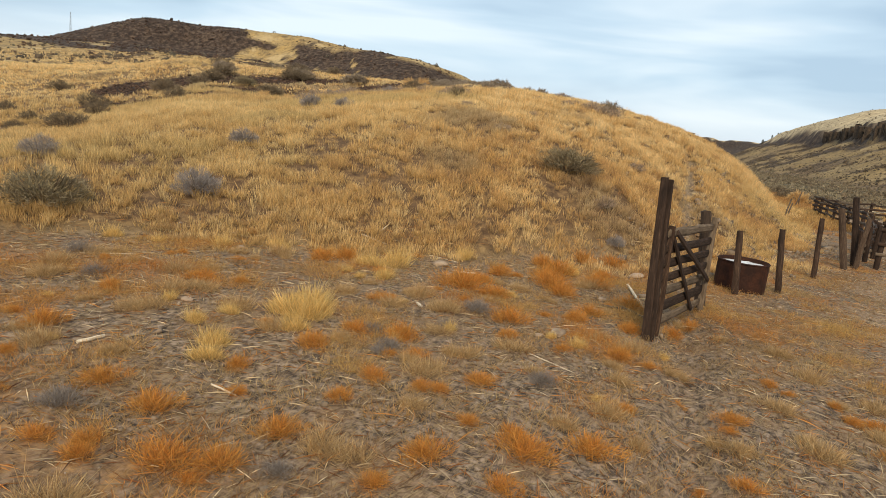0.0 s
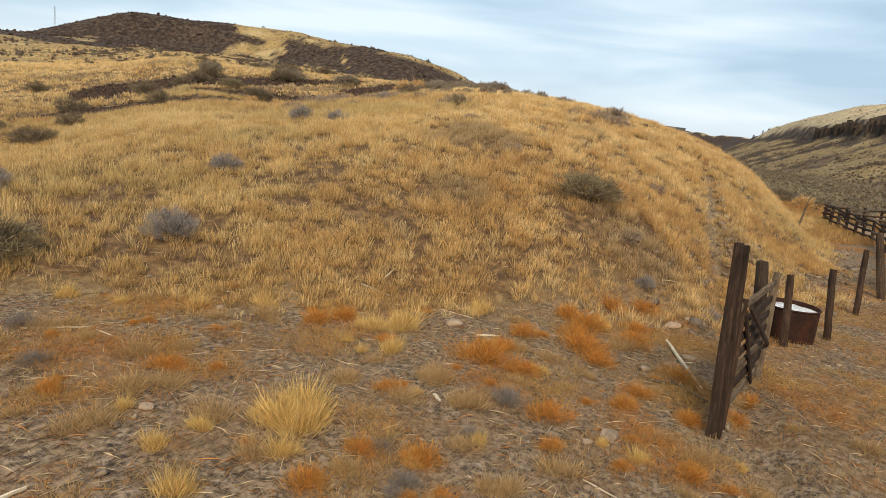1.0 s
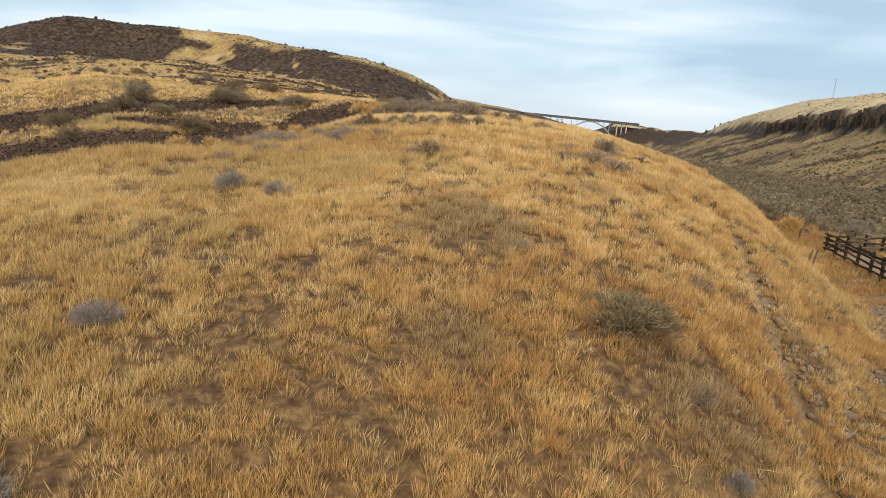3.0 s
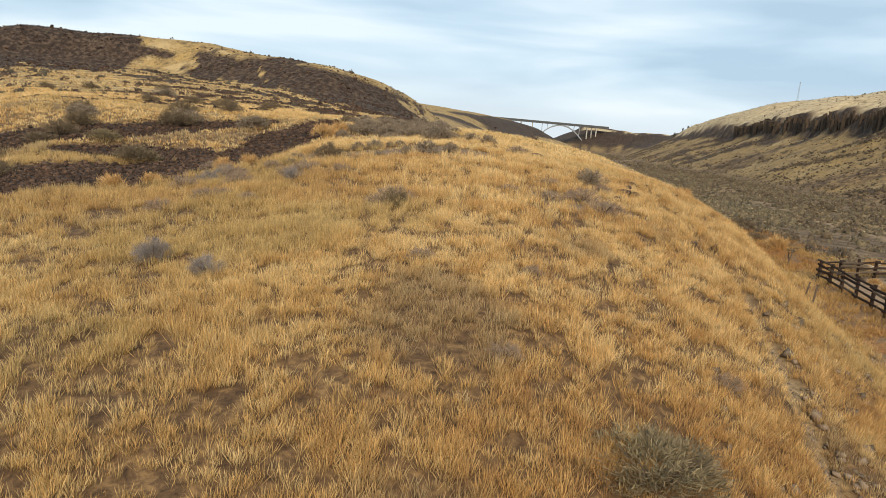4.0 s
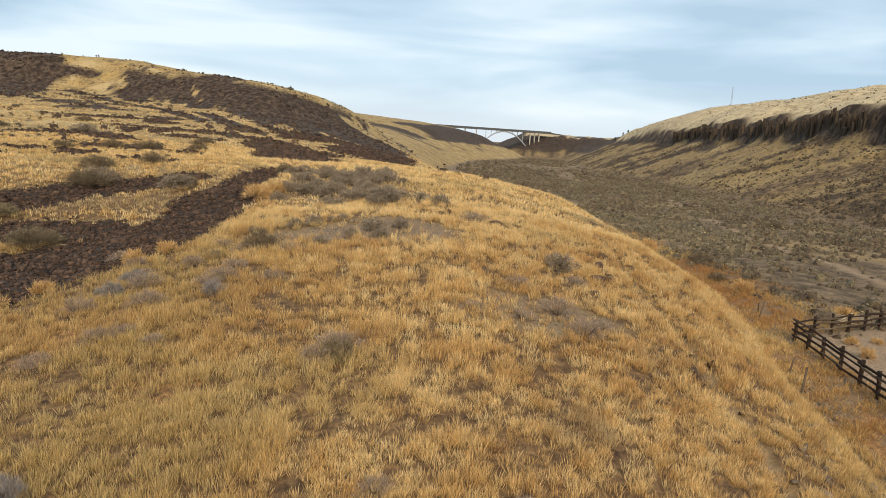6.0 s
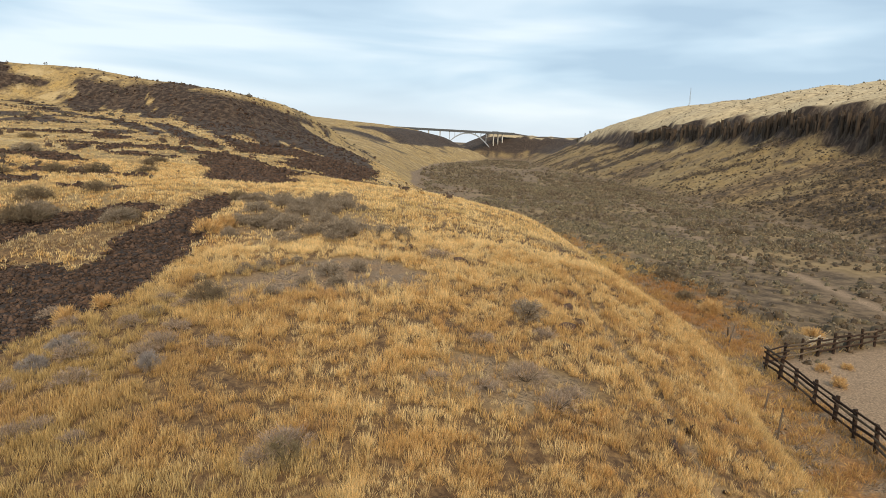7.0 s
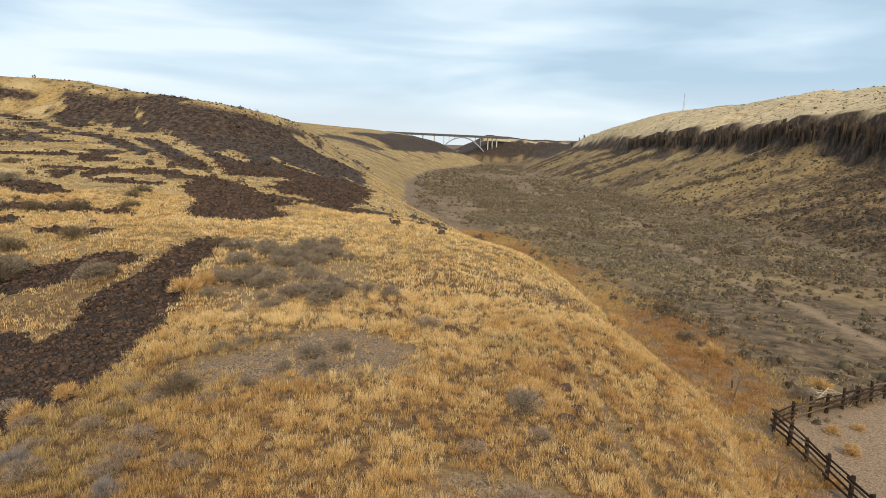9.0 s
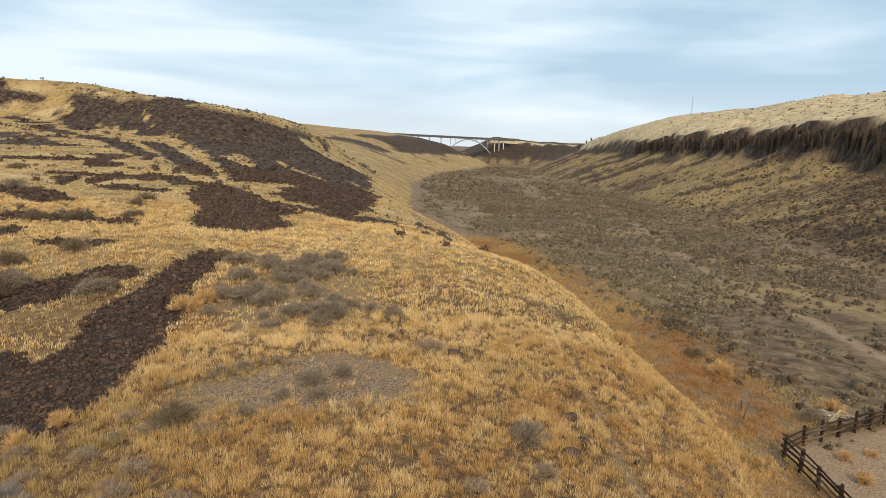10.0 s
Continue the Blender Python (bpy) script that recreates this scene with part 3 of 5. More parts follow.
def build_ground():
    xs = spread(-16, 26, 0.28, -2600, 2600, 1.027)
    ys = spread(2, 56, 0.28, -1500, 3600, 1.021)
    gx, gy = np.meshgrid(xs, ys)
    k = cover(gx, gy)
    nx, ny = len(xs), len(ys)
    i = np.arange(nx * ny).reshape(ny, nx)
    quads = np.stack([i[:-1, :-1], i[:-1, 1:], i[1:, 1:], i[1:, :-1]], -1).reshape(-1, 4)
    me = raw_mesh("ground", np.stack([gx, gy, k["z"]], -1).reshape(-1, 3), quads, GROUND, None, True)
    e = k["e"]
    slope = smooth(2, 5, e) * smooth(30, 27, e)
    gold = smooth(-0.2, 0.2, mottle(gy + 0.45 * gx + 0.5 * e, 0.35 * e, 12, 120) + 0.22 - 0.5 * smooth(170, 85, gy) + 0.22 * smooth(8, 24, e))
    far_grass = np.maximum(k["grass"], 0.6 * slope * gold * smooth(85, 120, gy))
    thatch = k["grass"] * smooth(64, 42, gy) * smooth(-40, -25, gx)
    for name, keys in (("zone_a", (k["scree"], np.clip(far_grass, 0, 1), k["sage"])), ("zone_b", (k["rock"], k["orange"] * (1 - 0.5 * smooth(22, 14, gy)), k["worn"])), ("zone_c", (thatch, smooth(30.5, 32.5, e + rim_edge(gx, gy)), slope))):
        a = me.attributes.new(name, "FLOAT_COLOR", "POINT")
        a.data.foreach_set("color", np.stack([*keys, np.ones_like(gx)], -1).astype(np.float32).ravel())
    return tagged(new("ground", me), "dry canyon ground of straw grass, soil and dark stone", "ground", kind="structure")


ground = build_ground()


# --- plants and stones too many to count
rng = np.random.default_rng(7)


def scatter(n, x0, x1, y0, y1, keep):
    """Random places in a rectangle, kept with the chance that keep(x, y) gives."""
    x, y = rng.uniform(x0, x1, n), rng.uniform(y0, y1, n)
    ok = rng.random(n) < keep(x, y)
    return x[ok], y[ok]


def blade_mesh(name, root, tip, width, tint, bend=0.18):
    """Slender bent blades, each a kite of two triangles."""
    n = len(root)
    way = tip - root
    side = np.cross(way, rng.normal(size=(n, 3)))
    side /= np.linalg.norm(side, axis=1)[:, None] + 1e-9
    waist = root + way * 0.5 + np.array([0, 0, 1.0]) * (np.linalg.norm(way, axis=1) * bend)[:, None]
    w = side * (width / 2)[:, None]
    co = np.stack([root, waist - w, waist + w, tip], 1).reshape(-1, 3)
    i = np.arange(n)[:, None] * 4
    faces = np.concatenate([i + [0, 2, 1], i + [1, 2, 3]], 0)
    return raw_mesh(name, co, faces, PLANT, np.repeat(tint, 4, 0))


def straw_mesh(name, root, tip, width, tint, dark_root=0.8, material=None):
    """Stalks with a nodding seed head: a thin triangle that widens upwards, its root tinted browner to paint in the
    shade low in a bunch.
    """
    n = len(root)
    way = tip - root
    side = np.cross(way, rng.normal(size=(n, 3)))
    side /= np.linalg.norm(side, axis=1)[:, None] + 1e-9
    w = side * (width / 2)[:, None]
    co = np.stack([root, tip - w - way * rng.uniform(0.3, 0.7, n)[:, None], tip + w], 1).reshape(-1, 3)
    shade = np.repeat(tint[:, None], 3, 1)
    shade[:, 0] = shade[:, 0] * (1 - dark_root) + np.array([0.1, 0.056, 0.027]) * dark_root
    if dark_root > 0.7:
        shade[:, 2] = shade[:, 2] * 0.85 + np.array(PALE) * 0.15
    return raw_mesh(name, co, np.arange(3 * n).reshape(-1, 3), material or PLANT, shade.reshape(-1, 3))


def tuft_blades(x, y, z, height, spread_out, count, width, tint, lean=0.35, wild=0.16):
    """Roots, tips, widths and tints for bunches of blades that stand at x, y."""
    i = np.repeat(np.arange(len(x)), count)
    n = len(i)
    a, r = rng.uniform(0, 2 * np.pi, n), np.sqrt(rng.random(n))
    root = np.stack([x[i] + r * spread_out[i] * np.cos(a), y[i] + r * spread_out[i] * np.sin(a), z[i] - 0.02], 1)
    h = height[i] * rng.uniform(0.55, 1.1, n)
    way = np.stack([lean * r * np.cos(a) + rng.normal(0, wild, n), lean * r * np.sin(a) + rng.normal(0, wild, n), np.ones(n)], 1)
    way /= np.linalg.norm(way, axis=1)[:, None]
    return root, root + way * h[:, None], np.full(n, 1.0) * width[i], tint[i]


def blend(a, b, s):
    return np.asarray(a)[None] * (1 - s[:, None]) + np.asarray(b)[None] * s[:, None]


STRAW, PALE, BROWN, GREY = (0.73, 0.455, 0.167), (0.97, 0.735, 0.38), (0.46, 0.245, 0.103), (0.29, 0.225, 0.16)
OLIVE_STRAW = (0.54, 0.39, 0.16)


def grass_tints(x, y):
    # the steps along y put brightness of the knoll top and dimmer slope into colour
    s = 0.54 + 0.3 * mottle(x, y, 2.6, 70) + 0.3 * ripple(x, y, 0.5, 71) + 0.25 * smooth(18, 26, y) - 0.2 * smooth(23, 27, y) * smooth(40, 33, y) + rng.normal(0, 0.2, len(x))
    s = np.clip(s - 0.2 * smooth(1, -4, x) * smooth(42, 34, y) * smooth(20, 30, y), 0, 1)
    c = blend(BROWN, STRAW, np.clip(s * 2, 0, 1))
    c = c * (1 - np.clip(s * 2 - 1, 0, 1)[:, None]) + np.asarray(PALE)[None] * np.clip(s * 2 - 1, 0, 1)[:, None]
    g = smooth(0.3, 0.55, mottle(x, y, 3.7, 73))[:, None] * 0.55
    c = c * (1 - g) + np.asarray(GREY)[None] * g
    # duller, greener straw towards the west of the knoll and in patches
    g = np.clip(0.35 * smooth(3, -5, x) * smooth(44, 34, y) + 0.5 * smooth(0.15, 0.5, mottle(x, y, 4.6, 74)), 0, 0.75)[:, None]
    return c * (1 - g) + np.asarray(OLIVE_STRAW)[None] * g * rng.uniform(0.75, 1.35, len(x))[:, None]


def grass_field(name, n, x0, x1, y0, y1, count, tall, width, label, bunch=0.07, wild=0.15):
    def chance(x, y):
        k = cover(x, y)
        thick = np.clip(0.58 + 1.0 * ripple(x, y, 0.36, 76) + 0.5 * mottle(x, y, 1.3, 77), 0.16, 1)
        return k["grass"] * thick * (k["rock"] < 0.4) * (1 - 0.35 * smooth(0.3, 0.5, mottle(x, y, 2.4, 79)))

    x, y = scatter(n, x0, x1, y0, y1, chance)
    z = land(x, y)[0]
    h = tall * rng.uniform(0.55, 1.25, len(x)) * (1 + 0.35 * mottle(x, y, 1.4, 82))
    o = tuft_blades(x, y, z, h, bunch * rng.uniform(0.6, 1.4, len(x)), count, np.full(len(x), width), grass_tints(x, y), 0.3, wild)
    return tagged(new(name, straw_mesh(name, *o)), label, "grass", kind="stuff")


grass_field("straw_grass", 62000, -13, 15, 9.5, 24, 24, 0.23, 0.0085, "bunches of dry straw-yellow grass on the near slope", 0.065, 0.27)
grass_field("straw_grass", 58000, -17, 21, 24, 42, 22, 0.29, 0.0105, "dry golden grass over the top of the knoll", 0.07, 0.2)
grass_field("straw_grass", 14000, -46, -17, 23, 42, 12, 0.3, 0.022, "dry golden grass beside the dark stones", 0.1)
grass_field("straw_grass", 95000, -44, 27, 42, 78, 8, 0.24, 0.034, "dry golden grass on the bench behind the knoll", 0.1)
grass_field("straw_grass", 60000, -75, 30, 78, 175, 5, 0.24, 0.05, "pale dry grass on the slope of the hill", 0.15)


def weeds():
    """Low rusty weeds, straw litter and pale tufts on the trodden ground."""
    keep = lambda x, y: (lambda k: np.clip(k["orange"] + 0.05, 0, 1) * (k["d"] < 0.8) * np.clip(0.5 + 1.5 * mottle(x, y, 0.7, 89), 0.04, 1))(cover(x, y))
    x, y = (np.concatenate(q) for q in zip(scatter(30000, -6.5, 7.5, 1.5, 14, keep), scatter(14000, 7.5, 20, 8, 34, keep)))
    z = land(x, y)[0]
    s = rng.uniform(0.5, 1.3, len(x))
    t = blend((0.5, 0.2, 0.045), (0.55, 0.35, 0.12), np.clip(0.5 + mottle(x, y, 0.9, 90) + rng.normal(0, 0.2, len(x)), 0, 1))
    o = tuft_blades(x, y, z, 0.14 * s, 0.12 * s, 22, np.full(len(x), 0.0048), t, 1.2, 0.65)
    tagged(new("rusty_weeds", straw_mesh("rusty_weeds", *o, 0.3)), "low rust-orange dried weeds on trodden soil", "weeds", kind="stuff")
    # thin straw stubble, upright and bent over
    x, y = scatter(75000, -7, 11, 1.5, 16, lambda x, y: (lambda k: smooth(1.0, -0.4, k["d"]) * (1 - 0.6 * k["worn"]) * np.clip(0.3 + 1.1 * mottle(x, y, 0.8, 93), 0.02, 1))(cover(x, y)))
    z = land(x, y)[0]
    t = blend((0.25, 0.13, 0.055), (0.58, 0.4, 0.17), np.clip(0.5 + 0.8 * mottle(x, y, 1.3, 94) + rng.normal(0, 0.25, len(x)), 0, 1))
    o = tuft_blades(x, y, z, rng.uniform(0.04, 0.16, len(x)), np.full(len(x), 0.07), 9, np.full(len(x), 0.0045), t, 1.2, 0.6)
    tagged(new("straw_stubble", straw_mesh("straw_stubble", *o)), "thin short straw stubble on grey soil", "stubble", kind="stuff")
    # straws that lie on the soil
    x, y = scatter(80000, -9, 15, 1.5, 20, lambda x, y: (lambda k: smooth(1.5, -0.2, k["d"]) * (1 - 0.5 * k["worn"]))(cover(x, y)))
    z = land(x, y)[0]
    a, l = rng.uniform(0, 2 * np.pi, len(x)), rng.gamma(2.5, 0.05, len(x)) + 0.03
    root = np.stack([x, y, z + 0.004], 1)
    tip = root + np.stack([l * np.cos(a), l * np.sin(a), rng.uniform(0.0, 0.4, len(x)) ** 2 * l], 1)
    t = blend((0.12, 0.07, 0.04), (0.74, 0.58, 0.36), rng.random(len(x)) ** 1.5)
    ruddy = rng.random(len(x)) < 0.4
    t[ruddy] = blend((0.16, 0.06, 0.025), (0.56, 0.25, 0.07), rng.random(int(ruddy.sum())))
    tagged(new("straw_litter", blade_mesh("straw_litter", root, tip, np.full(len(x), 0.0085), t, 0.03)), "fallen straws and stalks strewn over the soil", "litter", kind="stuff")


weeds()
CUBE = np.array([(sx, sy, sz) for sx in (-1, 1) for sy in (-1, 1) for sz in (-1, 1)], float) * 0.5
CUBE_TRI = np.array([(0, 1, 3), (0, 3, 2), (4, 6, 7), (4, 7, 5), (0, 4, 5), (0, 5, 1), (2, 3, 7), (2, 7, 6), (0, 2, 6), (0, 6, 4), (1, 5, 7), (1, 7, 3)])


def stone_mesh(name, x, y, z, size, material, flat=0.62, turn=0.7):
    """Angular broken stones, each an uneven block."""
    n = len(x)
    v = CUBE[None] * rng.uniform(0.6, 1.25, (n, 1, 3)) + rng.uniform(-0.22, 0.22, (n, 8, 3))
    v[:, :, 2] *= flat
    a, b = rng.uniform(0, 2 * np.pi, n), rng.normal(0, turn, n)
    ca, sa, cb, sb = np.cos(a)[:, None], np.sin(a)[:, None], np.cos(b)[:, None], np.sin(b)[:, None]
    px, pz = v[..., 0] * cb + v[..., 2] * sb, v[..., 2] * cb - v[..., 0] * sb
    px, py = px * ca - v[..., 1] * sa, px * sa + v[..., 1] * ca
    co = np.stack([px, py, pz], -1) * size[:, None, None] + np.stack([x, y, z], -1)[:, None]
    faces = (np.arange(n)[:, None, None] * 8 + CUBE_TRI[None]).reshape(-1, 3)
    return raw_mesh(name, co.reshape(-1, 3), faces, material)


def stones():
    x, y = scatter(170000, -26, 10, 27, 88, lambda x, y: land(x, y)[4] * np.clip(1.5 - (y - 30) / 45, 0.25, 1))
    z, size = land(x, y)[0], rng.gamma(2.0, 0.026, len(x)) + 0.03
    size = size * (1 + np.clip(y - 45, 0, 40) / 40)
    tagged(new("scree", stone_mesh("scree", x, y, z + 0.1 * size, size, BASALT)), "bed of loose dark basalt stones", "stones", kind="stuff")
    # rubble at the foot of the knoll, and pebbles on the soil
    near = lambda x, y: (lambda d: smooth(2.6, 1.0, np.abs(d - 0.8)) * smooth(2.5, 6, x) * smooth(0, 0.4, mottle(x, y, 1.6, 95) + 0.3))(land(x, y)[1])
    x, y = scatter(7000, 2, 18, 11, 32, near)
    z, size = land(x, y)[0], rng.gamma(2.5, 0.022, len(x)) + 0.025
    tagged(new("rubble", stone_mesh("rubble", x, y, z + 0.15 * size, size, TAN_STONE)), "broken tan and brown stones at the foot of the slope", "stones", kind="stuff")
    x, y = scatter(5200, -9, 16, 1.5, 22, lambda x, y: smooth(2, 0, land(x, y)[1]))
    z, size = land(x, y)[0], rng.gamma(1.4, 0.009, len(x)) + 0.01
    tagged(new("pebbles", stone_mesh("pebbles", x, y, z + 0.1 * size, size, TAN_STONE)), "small pale pebbles lying on the dirt", "pebbles", kind="stuff")
    # outcrops along the right shoulder, and blocks on the hill
    x, y = scatter(1600, 6, 18, 18, 60, lambda x, y: (lambda d: smooth(2.2, 0.8, np.abs(d - 5)) * 0.25 * smooth(0.0, 0.5, mottle(x, y, 2.2, 97)))(land(x, y)[1]))
    z, size = land(x, y)[0], rng.gamma(3, 0.035, len(x)) + 0.05
    tagged(new("outcrop", stone_mesh("outcrop", x, y, z + 0.1 * size, size, BASALT)), "dark stones breaking through the grass of the shoulder", "stones", kind="stuff")
    x, y = scatter(26000, -130, 30, 60, 235, lambda x, y: (lambda k: np.clip(0.9 * k["rock"] + smooth(5, 1, np.abs(k["h"] - 4)) * (k["y2"] > 150) * 0.12, 0, 1) * (k["e"] < 0))(dict(cover(x, y), y2=y)))
    z, size = land(x, y)[0], rng.gamma(1.5, 0.1, len(x)) + 0.1
    tagged(new("hill_blocks", stone_mesh("hill_blocks", x, y, z + 0.05 * size, size, BASALT)), "dark basalt blocks on the steep faces of the hill", "stones", kind="stuff")

    x, y = scatter(36000, -32, 14, 54, 112, lambda x, y: cover(x, y)["rock"])
    z, size = land(x, y)[0], rng.gamma(2.0, 0.05, len(x)) + 0.06
    tagged(new("hill_rubble", stone_mesh("hill_rubble", x, y, z + 0.1 * size, size, BASALT)), "patches of dark basalt rubble among the hillside grass", "stones", kind="stuff")


stones()


def shrub_clumps(name, x, y, size, leaves, tint, label, category, leaf=0.1, tall=0.62):
    """Low uneven domes of twigs with small leaves standing out of them, for shrubs seen from far away."""
    z = land(x, y)[0]
    m, k = len(x), 7
    a = np.arange(k) * 2 * np.pi / k + rng.uniform(0, 1, (m, 1))
    foot = np.stack([np.cos(a) * 0.4, np.sin(a) * 0.4, np.full((m, k), -0.06)], -1) * rng.uniform(0.75, 1.2, (m, k, 1))
    waist = np.stack([np.cos(a + 0.4) * 0.3, np.sin(a + 0.4) * 0.3, np.full((m, k), 0.5 * tall)], -1) * rng.uniform(0.6, 1.3, (m, k, 1))
    top = np.stack([rng.normal(0, 0.08, m), rng.normal(0, 0.08, m), rng.uniform(0.6, 0.85, m) * tall], -1)[:, None]
    dome = np.concatenate([foot, waist, top], 1) * 0.8 * size[:, None, None] + np.stack([x, y, z], 1)[:, None]
    i, j = np.arange(k), (np.arange(k) + 1) % k
    tri = np.concatenate([np.stack([i, j, k + i], 1), np.stack([j, k + j, k + i], 1), np.stack([k + i, k + j, np.full(k, 2 * k)], 1)])
    faces = (np.arange(m)[:, None, None] * (2 * k + 1) + tri[None]).reshape(-1, 3)
    # domes dark here, leaves lighter below: shadow contrast put into the tint
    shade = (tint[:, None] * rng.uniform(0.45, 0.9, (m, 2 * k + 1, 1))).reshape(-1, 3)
    i = np.repeat(np.arange(m), leaves)
    n = len(i)
    u = rng.normal(size=(n, 3))
    u /= np.linalg.norm(u, axis=1)[:, None]
    u[:, 2] = np.abs(u[:, 2])
    s = size[i][:, None]
    c = np.stack([x[i], y[i], z[i]], 1) + u * rng.uniform(0.55, 1.05, n)[:, None] * s * np.array([0.54, 0.54, tall])
    corners = c[:, None] + rng.normal(0, 1, (n, 3, 3)) * (s * leaf)[:, None] * 0.7
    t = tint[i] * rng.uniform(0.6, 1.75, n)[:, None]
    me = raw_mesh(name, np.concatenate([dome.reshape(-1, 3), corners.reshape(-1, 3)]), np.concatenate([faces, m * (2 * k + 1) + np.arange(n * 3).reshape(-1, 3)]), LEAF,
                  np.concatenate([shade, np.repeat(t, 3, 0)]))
    return tagged(new(name, me), label, category, kind="stuff")


SAGE, TWIG = (0.2, 0.163, 0.1), (0.125, 0.085, 0.052)


def brushland():
    flat = lambda x, y: (lambda k: k["sage"] * (1 - 0.85 * washes(x, y, k["e"])) * np.clip(0.55 + 1.0 * mottle(x, y, 4.5, 100), 0.08, 1))(cover(x, y))
    x, y = scatter(40000, 20, 105, 36, 190, flat)
    t = blend(SAGE, TWIG, np.clip(0.4 + 0.6 * mottle(x, y, 12, 104) + rng.normal(0, 0.3, len(x)), 0, 1))
    shrub_clumps("sagebrush_flat", x, y, rng.gamma(3, 0.14, len(x)) + 0.16, 26, t, "grey-green sagebrush across the canyon floor", "sagebrush")
    x, y = scatter(20000, 20, 190, 190, 500, flat)
    shrub_clumps("sagebrush_flat", x, y, rng.gamma(3, 0.24, len(x)) + 0.4, 16, blend(SAGE, TWIG, rng.random(len(x))), "distant sagebrush far up the canyon floor", "sagebrush")
    side = lambda x, y: (lambda e: smooth(1, 5, e) * smooth(29.5, 27, e) * np.clip(0.14 + 0.75 * gullies(x, y, e) + 0.2 * smooth(9, 3, e) + 0.4 * smooth(125, 80, y), 0.05, 1))(land(x, y)[2])
    x, y = scatter(75000, 55, 200, 40, 400, side)
    more_x, more_y = scatter(14000, 58, 125, 55, 150, side)
    x, y = np.concatenate([x, more_x]), np.concatenate([y, more_y])
    shrub_clumps("talus_brush", x, y, rng.gamma(2.5, 0.14, len(x)) + 0.16, 12, blend((0.075, 0.054, 0.034), (0.18, 0.128, 0.075), rng.random(len(x)) ** 1.4), "dark brush on the talus below the rimrock", "brush")
    x, y = scatter(12000, 85, 330, 40, 420, lambda x, y: (lambda e: smooth(31, 34, e) * smooth(170, 100, e) * 0.8)(land(x, y)[2]))
    shrub_clumps("plateau_brush", x, y, rng.gamma(3, 0.1, len(x)) + 0.2, 5, blend(SAGE, (0.14, 0.105, 0.06), rng.random(len(x))), "sparse brush on the plateau", "brush")
    hill = lambda x, y: (lambda k: smooth(4, 9, k["d"]) * (1 - 0.6 * k["rock"]) * np.clip(smooth(-0.05, 0.4, mottle(x, y, 10, 108)) + 0.1, 0, 1) * (k["e"] < 0))(cover(x, y))
    x, y = scatter(6500, -110, 25, 58, 235, hill)
    shrub_clumps("hill_brush", x, y, rng.gamma(2.2, 0.2, len(x)) + 0.16, 36, blend((0.13, 0.11, 0.075), (0.12, 0.07, 0.045), rng.random(len(x))), "scattered dark brush over the hillside", "brush")
    # rusty and golden growth along the foot of the slope
    edge = lambda x, y: (lambda k: smooth(-9, -3, k["d"]) * smooth(0.5, -1, k["d"]) * (k["worn"] < 0.3))(cover(x, y))
    x, y = scatter(17000, 14, 36, 27, 100, edge)
    z = land(x, y)[0]
    s = rng.uniform(0.5, 1.3, len(x))
    pick = np.clip(0.5 + 1.2 * mottle(x, y, 4.5, 110) + rng.normal(0, 0.15, len(x)), 0, 1)
    t = blend((0.44, 0.22, 0.075), (0.64, 0.44, 0.17), pick)
    o = tuft_blades(x, y, z, 0.35 * s, 0.18 * s, 16, np.full(len(x), 0.024), t, 0.8, 0.35)
    tagged(new("foot_growth", straw_mesh("foot_growth", *o, 0.5)), "rust and gold dry growth along the foot of the slope", "weeds", kind="stuff")


brushland()


# --- timber: fences, gate, posts
def beam_bm(length, wide, deep, sides=8, taper=0.0, wobble=0.06, seed=0, steps=5):
    """A worn post or rail along z, uneven, with broken edges and closed ends."""
    r = random.Random(seed)
    bm = bmesh.new()
    rings = []
    for i in range(steps + 1):
        s = i / steps
        k = (1 - taper * s) * (0.9 if i in (0, steps) else 1.0)
        ox, oy = r.uniform(-wobble, wobble) * wide * 0.6, r.uniform(-wobble, wobble) * deep * 0.6
        ring = []
        for j in range(sides):
            a = 2 * math.pi * (j + 0.5) / sides
            c, q = math.cos(a), math.sin(a)
            m = 1 / max(abs(c), abs(q)) ** 0.55 * (1 + r.uniform(-wobble, wobble))
            ring.append(bm.verts.new((ox + c * m * wide / 2 * k, oy + q * m * deep / 2 * k, s * length + (r.uniform(-0.3, 0.3) * wide * 0.3 if i == steps else 0))))
        rings.append(ring)
    for a, b in zip(rings, rings[1:]):
        for j in range(sides):
            bm.faces.new((a[j], a[(j + 1) % sides], b[(j + 1) % sides], b[j]))
    bm.faces.new(rings[0][::-1]), bm.faces.new(rings[-1])
    return bm


def between(a, b):
    """The pose that lays a part's z axis from a to b."""
    a, b = Vector(a), Vector(b)
    return Matrix.Translation(a) @ (b - a).to_track_quat("Z", "Y").to_matrix().to_4x4()


def beam(name, parent, a, b, wide, deep, material, label="", seed=0, sides=8, taper=0.0, wobble=0.06):
    ob = part(name, beam_bm((Vector(b) - Vector(a)).length, wide, deep, sides, taper, wobble, seed), material, parent, label)
    ob.matrix_basis = between(a, b)
    return ob


def lone_post(name, label, x, y, height, wide, lean=(0, 0), material=None, group="", seed=1):
    z = ground_z(x, y)
    me = bpy.data.meshes.new(name)
    bm = beam_bm(height + 0.25, wide, wide * 0.92, 10, 0.06, 0.07, seed, 7)
    bm.to_mesh(me)
    bm.free()
    me.materials.append(material or TIMBER)
    ob = new(name, me)
    ob.matrix_basis = between((x - lean[0] * 0.15, y - lean[1] * 0.15, z - 0.25), (x + lean[0], y + lean[1], z + height))
    return tagged(ob, label, "post", group)


